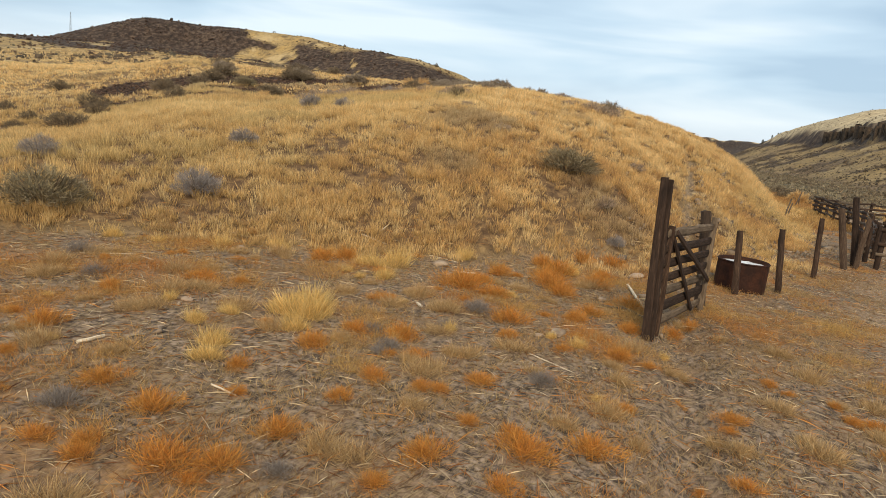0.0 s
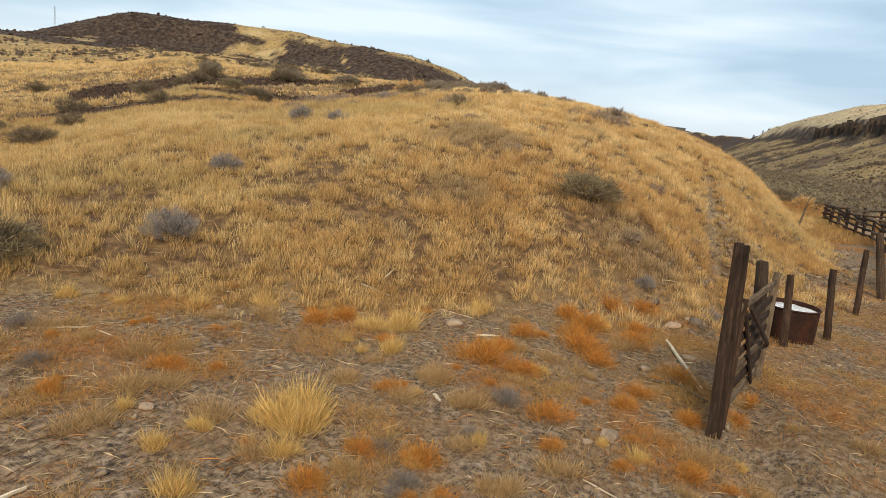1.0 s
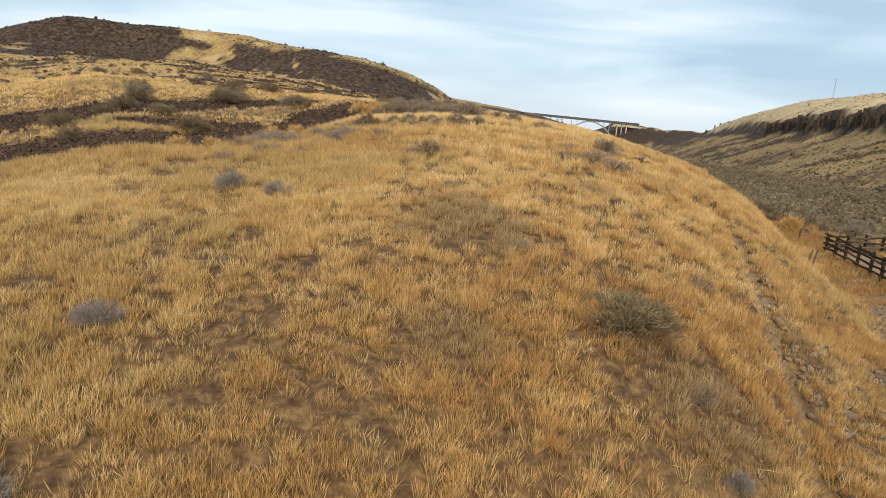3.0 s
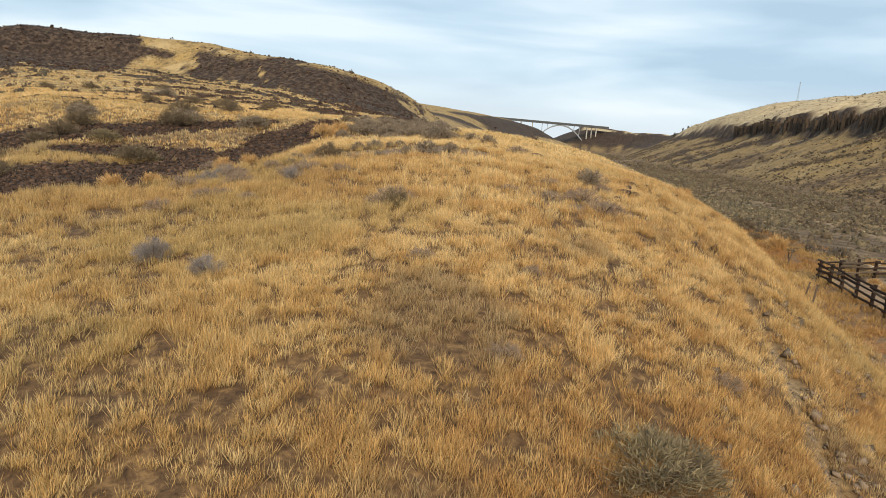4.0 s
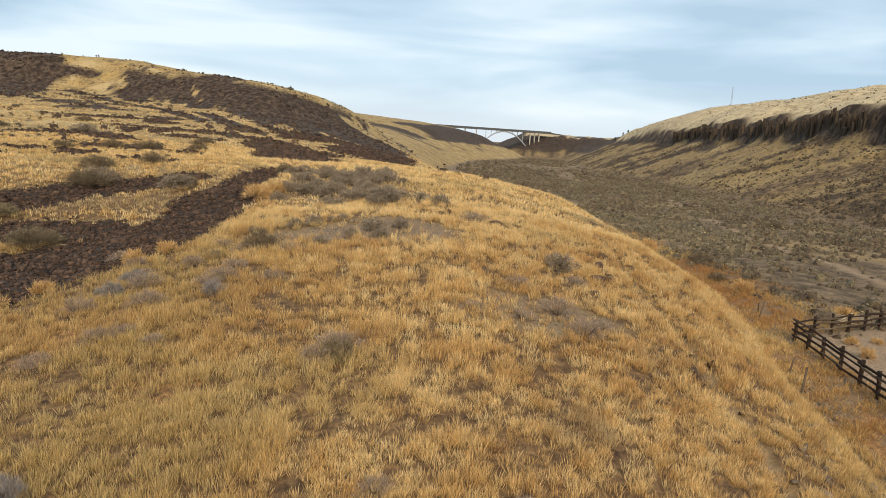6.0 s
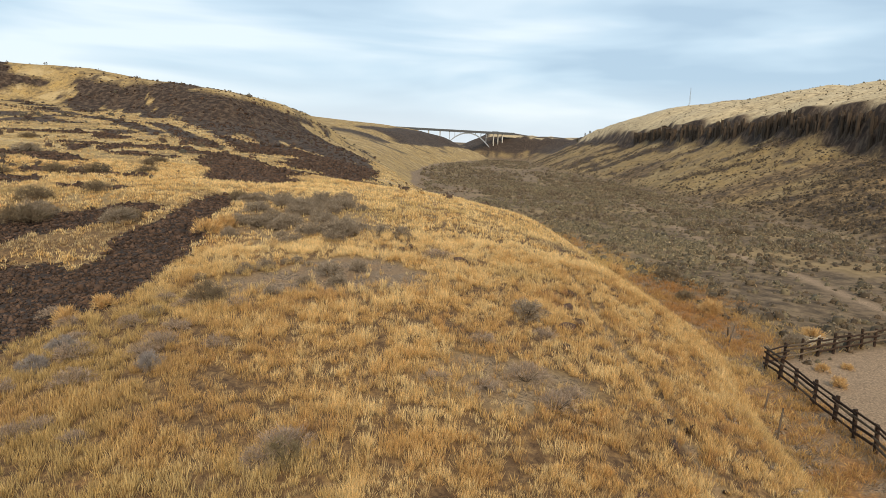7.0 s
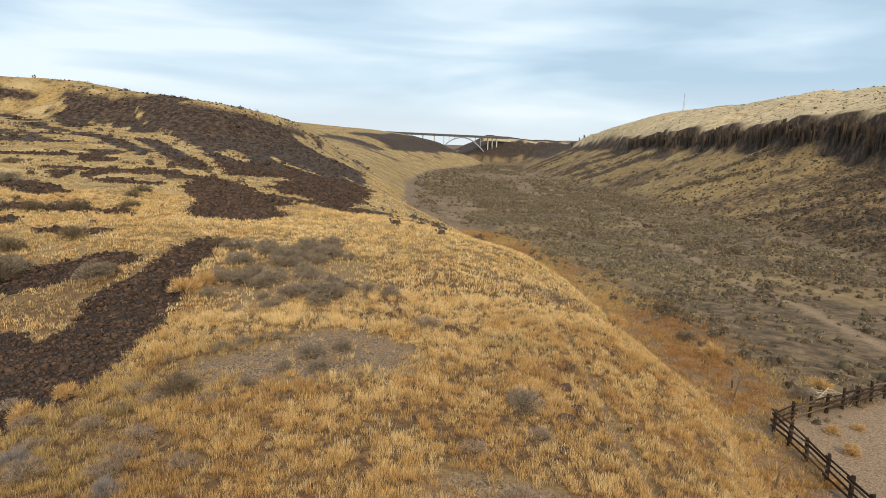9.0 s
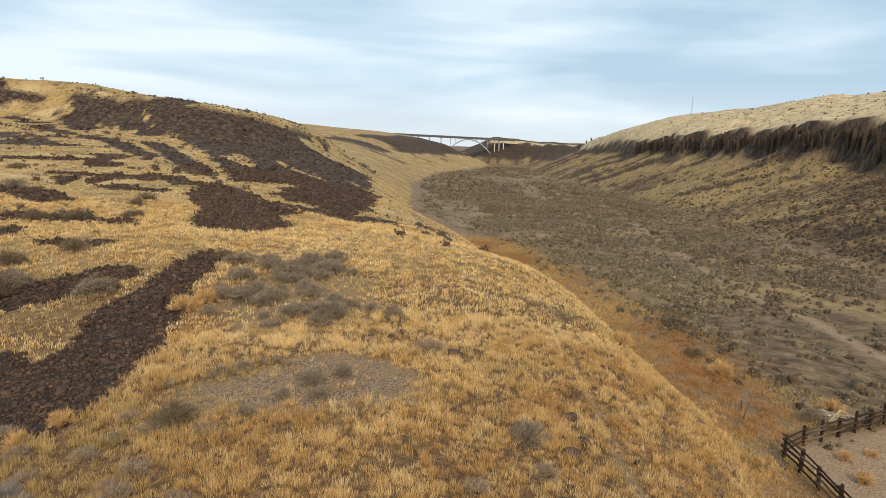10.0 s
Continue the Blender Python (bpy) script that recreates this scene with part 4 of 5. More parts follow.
def build_gate_post():
    x, y = 2.58, 7.84
    z = ground_z(x, y)
    p = thing("gate_post", "tall dark split gate post with yellow lichen between its halves", "gate post", at=(x, y, z))
    top = (-0.11, 0.06, 2.03)
    for side, wide, label in ((-0.036, 0.062, ""), (0.037, 0.052, "")):
        beam("post_half", p, (side - 0.012, side * 0.3, -0.25), (top[0] + side, top[1] + side * 0.3, top[2] - 0.02 * (side > 0)), wide, 0.1, TIMBER, label, 3 + int(side > 0), 10, 0.02)
    beam("lichen_strip", p, (0.02, 0.06, 0.45), (top[0] + 0.02, top[1] + 0.075, top[2] - 0.12), 0.05, 0.07, LICHEN, "strip of wood covered in yellow lichen", 9)
    return p


def build_gate():
    a, b = Vector((2.66, 8.04, 0)), Vector((3.98, 9.85, 0))
    z = 0.06
    g = thing("timber_gate", "weathered wooden slat gate with crossed braces, standing open", "gate", at=(a.x, a.y, z))
    w = b - a
    for i, h in enumerate((0.16, 0.36, 0.56, 0.74, 0.93, 1.12, 1.33)):
        beam("slat", g, (0.0, 0.0, h + 0.04), (w.x, w.y, h - 0.02), 0.035, 0.125 if i != 1 else 0.15, GREY_TIMBER if i in (0, 2, 6) else TIMBER, "", 20 + i, 6)
    for s, wide in ((0.985, 0.05), (0.03, 0.03)):
        beam("stile", g, (w.x * s + 0.03, w.y * s - 0.02, 0.02), (w.x * s + 0.0, w.y * s, 1.46), wide, 0.1, GREY_TIMBER if s > 0.5 else TIMBER, "", 31)
    side = Vector((w.y, -w.x, 0)).normalized() * 0.04
    beam("brace", g, (side.x + w.x * 0.05, side.y + w.y * 0.05, 1.3), (side.x + w.x * 0.72, side.y + w.y * 0.72, 0.12), 0.035, 0.09, TIMBER, "", 35, 6)
    beam("brace", g, (1.9 * side.x + w.x * 0.04, 1.9 * side.y + w.y * 0.04, 1.38), (1.9 * side.x + w.x * 0.97, 1.9 * side.y + w.y * 0.97, 0.5), 0.035, 0.09, TIMBER, "", 36, 6)
    return g


build_gate_post()
build_gate()
lone_post("gate_post", "stout weathered post that the open gate rests against", 4.2, 10.3, 1.6, 0.19, (-0.16, 0.08), BROWN_TIMBER, "", 5)
for px_, py_, high, lean, seed in ((5.45, 11.8, 1.2, (-0.11, 0.06), 11), (6.72, 12.67, 1.28, (-0.14, 0.07), 12), (8.7, 14.9, 1.42, (-0.07, 0.05), 13)):
    lone_post("short_post", "dark weathered round post standing by the rusty tank", px_, py_, high, 0.135, lean, TIMBER, "posts by the tank", seed)
for px_, py_, high, wide, lean, mat in ((10.75, 17.05, 1.65, 0.19, (-0.35, 0.15), BROWN_TIMBER), (11.15, 17.2, 1.4, 0.13, (0.15, 0.1), BROWN_TIMBER), (11.35, 17.6, 1.9, 0.19, (-0.25, 0.15), TIMBER)):
    lone_post("corral_post", "thick old post at the corner of the cattle corral", px_, py_, high, wide, lean, mat, "old corner posts", int(px_ * 10))
for px_, py_, high, lean in ((17.1, 32.2, 0.75, (0.25, 0.1)), (15.9, 30.2, 1.1, (0.35, 0.25)), (21.4, 39.5, 1.05, (0.35, 0.1)), (22.3, 40.6, 0.6, (-0.1, 0.0)), (37.7, 74.5, 1.7, (0.45, 0.0))):
    lone_post("leaning_post", "thin old fence post leaning in dry grass", px_, py_, high, 0.07, lean, GREY_TIMBER, "leftover fence posts", int(py_))


def build_fence(label, line, spacing, height, rails, seed):
    """A corral fence: posts along a line, rails fixed to alternate sides."""
    r = random.Random(seed)
    f = thing("corral_fence", label, "fence")
    marks = []
    for (ax, ay), (bx, by) in zip(line, line[1:]):
        n = max(1, round(math.hypot(bx - ax, by - ay) / spacing))
        marks += [(ax + (bx - ax) * i / n, ay + (by - ay) * i / n) for i in range(n)]
    marks.append(line[-1])
    tops = []
    for i, (x, y) in enumerate(marks):
        z = ground_z(x, y)
        h = height * r.uniform(0.92, 1.1)
        lean = (r.uniform(-0.06, 0.06), r.uniform(-0.06, 0.06))
        beam("post", f, (x, y, z - 0.2), (x + lean[0], y + lean[1], z + h), 0.15 * r.uniform(0.85, 1.15), 0.14, TIMBER, "", seed * 50 + i, 8, 0.05)
        tops.append((x, y, z))
    for i in range(len(tops) - 1):
        a, b = Vector(tops[i]), Vector(tops[i + 1])
        w = (b - a).normalized()
        side = Vector((w.y, -w.x, 0)) * 0.1
        for j, h in enumerate(rails):
            s = side if (i + j) % 2 else side * 0.75
            k = r.uniform(-0.05, 0.05)
            beam("rail", f, a - w * 0.12 + s + Vector((0, 0, h * height + k)), b + w * 0.12 + s + Vector((0, 0, h * height + r.uniform(-0.05, 0.05))),
                 0.05, 0.1 * r.uniform(0.8, 1.2), TIMBER if r.random() < 0.6 else GREY_TIMBER, "", seed * 90 + i * 7 + j, 6)
    return f


build_fence("dark weathered pole fence of the corral facing the knoll",
            [(20.8, 36.3), (20.05, 33.8), (19.15, 31.1), (18.45, 28.8), (17.1, 26.0), (14.6, 21.8), (13.2, 19.6), (11.7, 18.0)], 1.25, 0.98, (0.28, 0.52, 0.76, 0.93), 3)
build_fence("dark weathered pole fence along the back of the corral",
            [(20.95, 36.42), (22.5, 37.05), (25.9, 37.7), (29.2, 38.4), (37.5, 40.6)], 1.15, 0.95, (0.34, 0.6, 0.86), 4)
build_fence("grey broken rail fence inside the corral", [(11.9, 17.5), (14.0, 17.0), (16.8, 17.3)], 2.2, 1.35, (0.3, 0.55, 0.8, 0.98), 6)


def loose_pole(label, a, b, wide, material, seed, name="pole"):
    a, b = (*a, ground_z(*a) + wide * 0.45), (*b, ground_z(*b) + wide * 0.5)
    me = bpy.data.meshes.new(name)
    bm = beam_bm((Vector(b) - Vector(a)).length, wide, wide * 0.8, 7, 0.3, 0.12, seed, 6)
    bm.to_mesh(me)
    bm.free()
    me.materials.append(material)
    ob = new(name, me)
    ob.matrix_basis = between(a, b)
    return tagged(ob, label, "stick" if wide < 0.05 else "pole")


loose_pole("bleached wooden pole lying beside the gate post", (3.2, 11.05), (2.95, 9.15), 0.055, PALE_WOOD, 41)
loose_pole("thin white bleached stick lying on grey soil", (-4.92, 8.5), (-4.28, 8.74), 0.022, PALE_WOOD, 42, "stick")
loose_pole("thin white bleached stick lying on grey soil", (-4.2, 8.7), (-3.95, 8.55), 0.018, PALE_WOOD, 43, "stick")
for i, (a, b, w) in enumerate((((-0.36, 7.86), (-0.3, 7.7), 0.045), ((-3.28, 5.52), (-3.14, 5.72), 0.045), ((-1.5, 11.15), (-1.05, 11.05), 0.03), ((-1.2, 11.3), (-1.05, 11.55), 0.025),
                               ((0.2, 9.9), (0.5, 10.05), 0.04), ((2.05, 11.6), (2.3, 12.05), 0.035), ((1.7, 4.4), (1.76, 4.75), 0.018), ((-1.9, 5.0), (-1.65, 4.85), 0.02),
                               ((0.9, 6.6), (1.3, 6.2), 0.015), ((-0.3, 10.9), (0.2, 10.7), 0.02), ((2.6, 9.3), (2.85, 8.7), 0.05), ((2.3, 9.2), (2.75, 9.15), 0.05))):
    loose_pole("small bleached splinter of wood on the soil", a, b, w, PALE_WOOD if i < 10 else GREY_TIMBER, 50 + i, "splinter")


def build_tank():
    x, y, r, h = 5.83, 12.5, 0.46, 0.58
    z = ground_z(x, y) - 0.03
    t = thing("stock_tank", "round rusty iron stock tank filled to near the rim", "stock tank", at=(x, y, z))
    bm = bmesh.new()
    n = 40
    prof = [(r, 0), (r * 1.004, 0.2), (r * 1.0, 0.22), (r * 1.004, 0.42), (r, h), (r - 0.014, h), (r - 0.014, 0.02)]
    rings = [[bm.verts.new((q * math.cos(2 * math.pi * i / n) * 1.02, q * math.sin(2 * math.pi * i / n), v)) for i in range(n)] for q, v in prof]
    for a, b in zip(rings, rings[1:]):
        for i in range(n):
            bm.faces.new((a[i], a[(i + 1) % n], b[(i + 1) % n], b[i]))
    part("wall", bm, IRON, t)
    bm = bmesh.new()
    rings = [[bm.verts.new(((r + 0.018 * math.cos(u)) * math.cos(2 * math.pi * i / n) * 1.02, (r + 0.018 * math.cos(u)) * math.sin(2 * math.pi * i / n), h + 0.018 * math.sin(u))) for i in range(n)] for u in (0, 1.57, 3.14, 4.71)]
    for a, b in zip(rings, rings[1:] + rings[:1]):
        for i in range(n):
            bm.faces.new((a[i], a[(i + 1) % n], b[(i + 1) % n], b[i]))
    part("rim", bm, IRON, t, "rolled rusty rim")
    bm = bmesh.new()
    c = bm.verts.new((0, 0, h - 0.05))
    rr = random.Random(4)
    inner = [bm.verts.new(((r - 0.02) * 0.55 * math.cos(2 * math.pi * i / n), (r - 0.02) * 0.55 * math.sin(2 * math.pi * i / n), h - 0.05 + rr.uniform(-0.01, 0.015))) for i in range(n)]
    outer = [bm.verts.new(((r - 0.012) * 1.02 * math.cos(2 * math.pi * i / n), (r - 0.012) * math.sin(2 * math.pi * i / n), h - 0.06 + rr.uniform(-0.01, 0.01))) for i in range(n)]
    for i in range(n):
        bm.faces.new((c, inner[i], inner[(i + 1) % n]))
        bm.faces.new((inner[i], outer[i], outer[(i + 1) % n], inner[(i + 1) % n]))
    k = Nodes("ice", 0.45)
    grain = k.noise(7, 5, 0.65)
    k.bump(grain, 0.4, 0.02)
    part("ice", bm, k.colour(k.ramp(grain, (0.35, (0.34, 0.33, 0.32)), (0.6, (0.72, 0.72, 0.72)))), t, "whitish frozen surface")
    return t


build_tank()


def field_stone(x, y, size, seed, flat=0.5, material=None, label="flat tan stone lying on the soil"):
    r = random.Random(seed)
    bm = bmesh.new()
    bmesh.ops.create_icosphere(bm, subdivisions=2, radius=size / 2)
    for v in bm.verts:
        k = 1 + 0.28 * noise.noise(v.co * (2.2 / size) + Vector((seed, 0, 0))) + r.uniform(-0.05, 0.05)
        v.co = Vector((v.co.x * k * 1.2, v.co.y * k * 0.9, max(v.co.z, -size * 0.3) * k * flat))
    me = bpy.data.meshes.new("stone")
    bm.to_mesh(me)
    bm.free()
    me.materials.append(material or TAN_STONE)
    ob = new("stone", me)
    ob.matrix_basis = pose(x, y, ground_z(x, y) + size * 0.1, r.uniform(-8, 8), r.uniform(-8, 8), r.uniform(0, 360))
    return tagged(ob, label, "stone")


for i, (x, y, s) in enumerate(((1.35, 7.47, 0.2), (1.1, 7.3, 0.1), (2.1, 8.9, 0.16), (-0.1, 10.3, 0.22), (0.9, 10.6, 0.13), (-2.9, 7.0, 0.13), (2.85, 9.9, 0.2), (3.3, 10.4, 0.17), (2.4, 9.6, 0.15),
                               (3.6, 11.9, 0.25), (4.1, 12.4, 0.2), (7.6, 15.3, 0.25), (6.6, 14.6, 0.22), (1.9, 6.9, 0.09), (-3.2, 9.9, 0.11))):
    field_stone(x, y, s, 60 + i)
for i, (x, y, s) in enumerate(((6.9, 37.4, 0.55), (8.5, 31.2, 0.5), (9.3, 32.0, 0.45), (9.6, 33.4, 0.4), (5.0, 39.3, 0.35), (5.4, 39.6, 0.3), (7.7, 29.6, 0.35), (10.4, 35.0, 0.4))):
    field_stone(x, y, s, 90 + i, 0.7, BASALT, "dark basalt rock in dry grass")


# --- shrubs and tussocks that stand apart
def shrub_model(name, label, category, group, style, seed):
    """A shrub half a metre in radius: stems at its base, leaves or twigs in tufts."""
    global rng
    rng = np.random.default_rng(seed)
    s = thing(name, label, category, group)
    n = 9
    a = rng.uniform(0, 2 * np.pi, n)
    bm = bmesh.new()
    for i in range(n):
        tip = Vector((0.34 * math.cos(a[i]), 0.34 * math.sin(a[i]), float(rng.uniform(0.3, 0.55))))
        side = tip.cross(Vector((0, 0, 1))).normalized() * 0.018
        up = side.cross(tip).normalized() * 0.018
        base = [bm.verts.new(q + Vector((0, 0, -0.05))) for q in (side, -side * 0.5 + up, -side * 0.5 - up)]
        mid = [bm.verts.new(v.co * 0.7 + tip * 0.45 + Vector((0, 0, 0.02))) for v in base]
        end = bm.verts.new(tip)
        for j in range(3):
            bm.faces.new((base[j], base[(j + 1) % 3], mid[(j + 1) % 3], mid[j]))
            bm.faces.new((mid[j], mid[(j + 1) % 3], end))
    part("stem", bm, GREY_TIMBER, s, "grey gnarled stems")
    if style == "sage":
        tufts, per, long, wide, cols = 150, 26, 0.075, 0.016, ((0.34, 0.275, 0.205), (0.2, 0.155, 0.11))
    elif style == "olive":
        tufts, per, long, wide, cols = 170, 24, 0.1, 0.012, ((0.26, 0.21, 0.12), (0.17, 0.13, 0.078))
    elif style == "ball":
        tufts, per, long, wide, cols = 170, 34, 0.12, 0.007, ((0.33, 0.29, 0.265), (0.21, 0.18, 0.165))
    elif style == "dark":
        tufts, per, long, wide, cols = 150, 22, 0.11, 0.012, ((0.23, 0.175, 0.11), (0.13, 0.095, 0.06))
    elif style == "mauve":
        tufts, per, long, wide, cols = 90, 16, 0.15, 0.011, ((0.36, 0.27, 0.2), (0.25, 0.185, 0.135))
    else:
        tufts, per, long, wide, cols = 60, 26, 0.24, 0.015, ((0.62, 0.42, 0.19), (0.5, 0.29, 0.11))
    u = rng.normal(size=(tufts, 3))
    u /= np.linalg.norm(u, axis=1)[:, None]
    u[:, 2] = np.abs(u[:, 2])
    lump = 1 + 0.28 * np.array([noise.noise(Vector(tuple(q * 1.9)) + Vector((seed, 0, 0))) for q in u])
    r = (rng.random(tufts) ** 0.4 * 0.46 * lump)[:, None]
    c = u * r * np.array([1, 1, 0.95]) + np.array([0, 0, 0.05])
    i = np.repeat(np.arange(tufts), per)
    way = u[i] * 0.7 + np.array([0, 0, 0.45]) + rng.normal(0, 0.5, (len(i), 3))
    way /= np.linalg.norm(way, axis=1)[:, None]
    root = c[i] + rng.normal(0, 0.035, (len(i), 3))
    root[:, 2] = np.maximum(root[:, 2], 0.0)
    tip = root + way * (long * rng.uniform(0.6, 1.3, len(i)))[:, None]
    tip[:, 2] = np.maximum(tip[:, 2], 0.01)
    part("foliage", straw_mesh("foliage", root, tip, np.full(len(i), wide), blend(*cols, rng.random(tufts))[i], 0.0, LEAF), None, s)
    return s


def plant_out(models, places, squash=1.0, seed=0):
    """Copies of the models at places of x, y and width."""
    r = random.Random(seed)
    first = {m for m in models if m.matrix_basis.translation.length > 0}
    for i, (x, y, w) in enumerate(places):
        ob = models[i % len(models)]
        m = pose(x, y, ground_z(x, y), r.uniform(-5, 5), r.uniform(-5, 5), r.uniform(0, 360)) @ Matrix.Diagonal((w, w * r.uniform(0.85, 1.15), (w if w < 1 else w ** 0.5) * squash * r.uniform(0.85, 1.15), 1))
        if ob in first:
            copy_thing(ob, m).matrix_basis = m
        else:
            first.add(ob)
            ob.matrix_basis = m


sage = [shrub_model("sagebrush", "grey-green sagebrush growing in dry golden grass", "sagebrush", "sagebrush on the knoll", "sage", q) for q in (1, 2, 3)]
plant_out(sage, ((7.42, 31.8, 1.35), (1.75, 35.6, 1.1), (2.75, 35.95, 0.8), (1.9, 34.7, 0.75), (0.73, 37.4, 0.55), (-1.05, 37.2, 0.65), (-0.35, 37.2, 0.8), (-0.85, 48.4, 1.7), (0.5, 50.6, 1.7), (2.6, 50.6, 1.8),
                 (4.0, 51.4, 1.4), (1.3, 48.9, 1.3), (3.1, 49.2, 1.2), (1.35, 42.2, 1.2), (3.0, 41.4, 1.1), (3.1, 43.2, 0.9), (0.2, 44.4, 1.1), (-0.8, 45.6, 1.2), (2.1, 45.5, 1.0), (-7.2, 47.9, 2.0),
                 (-11.4, 49.9, 2.4), (-22, 82.5, 2.6), (-16.7, 48.4, 2.0), (25.0, 39.2, 1.3)), 1.0, 1)
more = random.Random(31)
plant_out(sage, [(more.gauss(1.4, 1.9), more.uniform(40.5, 52), more.uniform(0.6, 1.5)) for _ in range(46)] + [(more.uniform(-4, 3), more.uniform(33, 38), more.uniform(0.35, 0.7)) for _ in range(9)], 0.9, 9)
dark = [shrub_model("dark_bush", "dark brown twiggy bush in dry grass", "bush", "dark bushes", "dark", q) for q in (4, 5)]
plant_out(dark, ((-2.12, 34.4, 1.4), (-1.87, 52.7, 1.3), (-9.9, 54.9, 1.6), (-9.3, 67.7, 1.9), (-10.1, 73.7, 1.6), (-11.3, 19.3, 1.5), (-16.1, 25.1, 0.9), (-12.6, 23.4, 0.9), (-19.5, 36.1, 1.7), (-14.4, 21.6, 0.7), (-25.9, 43.8, 1.7),
                 (-12.1, 49.4, 1.9), (28.4, 55.1, 2.0), (25.4, 48.6, 1.4), (53.8, 79, 2.2), (-15, 66, 1.8), (-12.6, 66.5, 1.9), (-18, 64.5, 1.7), (-16.1, 44.4, 1.8), (-17.4, 49.9, 1.8), (-7.2, 48.5, 1.9), (-26.7, 97.8, 2.2), (-30.5, 75, 1.8), (-29.5, 82.5, 1.9), (-10, 77.4, 2.0), (-22.1, 32.7, 1.0), (-15.1, 36.3, 1.6), (-16.5, 43, 1.5), (-17.4, 40.1, 2.0), (-16.1, 46.5, 2.0), (-11.6, 48.9, 2.4), (-10.9, 39.4, 1.7), (-12.3, 52.5, 2.0)), 0.95, 2)
olive = [shrub_model("olive_bush", "low olive-brown twiggy bush spreading over the grass", "bush", "olive bushes", "olive", q) for q in (14, 15)]
plant_out(olive, ((2.62, 15.2, 1.6), (-6.5, 10.35, 1.5), (-11.0, 40.0, 2.0), (0.03, 24.7, 0.8), (-13.6, 43.2, 1.5)), 0.95, 8)
ball = [shrub_model("tumbleweed_bush", "round silver-grey dead bush on the slope", "dead bush", "silver-grey bushes", "ball", q) for q in (6, 7)]
plant_out(ball, ((-4.5, 11.5, 0.85), (-3.43, 20.3, 0.75), (-4.7, 21.5, 0.8), (-3.0, 29.9, 0.75), (-5.6, 32.4, 0.9), (-5.95, 31.3, 0.8), (4.9, 13.5, 0.5), (-4.6, 14.4, 0.65), (3.45, 13.1, 0.45), (-8.0, 12.6, 0.7)), 0.95, 3)
mauve = [shrub_model("dry_brush", "sparse mauve-brown dry brush among the grass", "dry bush", "dry brush on the knoll", "mauve", q) for q in (8, 9)]
plant_out(mauve, ((-3.2, 31.7, 0.85), (-2.7, 32.2, 0.9), (6.15, 37.9, 1.5), (5.2, 29.4, 0.8), (5.6, 27.3, 1.0), (4.45, 26.7, 0.7), (-2.85, 31.1, 0.9), (-1.55, 30.3, 0.75), (-3.9, 26.8, 0.7), (-4.7, 27.6, 0.8), (-5.2, 27.4, 0.8),
                  (-6.0, 26.4, 0.9), (0, 25, 1.2), (-0.4, 24.7, 0.8), (3.4, 27.2, 0.7), (5.8, 26, 0.9), (6.4, 26.5, 0.8), (1.2, 17.0, 0.6), (0.3, 20.5, 0.6), (3.4, 14.2, 0.6), (7.3, 30.1, 0.9), (-6.0, 34.6, 0.9), (-5.4, 33.2, 0.8), (-5.1, 31.6, 1.1), (-4.1, 33.5, 0.9), (-3.3, 30.8, 1.0), (-2.6, 34.2, 0.9), (-1.2, 33.4, 0.8), (-6.9, 36.2, 0.9), (-3.4, 35.2, 0.7), (-4.6, 29.6, 1.0), (-6.3, 29.8, 1.0), (2.3, 19.9, 0.45), (5.0, 17.8, 0.6)), 0.75, 4)
rust = [shrub_model("orange_bunchgrass", "tall tawny-orange bunchgrass beside the dark stones", "bunchgrass", "tawny bunchgrass", "rust", q) for q in (10, 11)]
plant_out(rust, ((-9.0, 31.5, 0.8), (-8.2, 32.8, 0.65), (-3.0, 44.6, 1.3), (-2.2, 45.2, 1.0), (-6.2, 35.2, 0.9), (-5.4, 36.2, 0.8), (16.9, 43.0, 1.0), (24.7, 45.2, 1.3), (26.9, 40.0, 1.1), (22.3, 33.9, 0.7), (23.2, 35.6, 0.6), (24.6, 35.7, 0.5)), 1.1, 5)


def tussock_model(label, colours, height, seed, lean, wild, fine):
    """A loose bunch of fine stalks, a quarter of a metre across."""
    global rng
    rng = np.random.default_rng(seed)
    o = []
    for dx, dy, k in ((0, 0, 1), (0.07, 0.03, 0.8), (-0.08, 0.05, 0.95), (0.03, -0.08, 0.7), (-0.05, -0.06, 0.55), (0.13, -0.05, 0.5), (-0.15, -0.02, 0.45)):
        m = 22
        x, y = dx + rng.normal(0, 0.035, m), dy + rng.normal(0, 0.035, m)
        o.append(tuft_blades(x, y, np.zeros(m), height * k * rng.uniform(0.6, 1.15, m), np.full(m, 0.04), 6, np.full(m, fine), blend(*colours, rng.random(m)), lean, wild))
    me = straw_mesh("grass_tussock", *(np.concatenate(q) for q in zip(*o)), 0.35)
    return tagged(new("grass_tussock", me), label, "grass tussock", "tussocks on the flat")


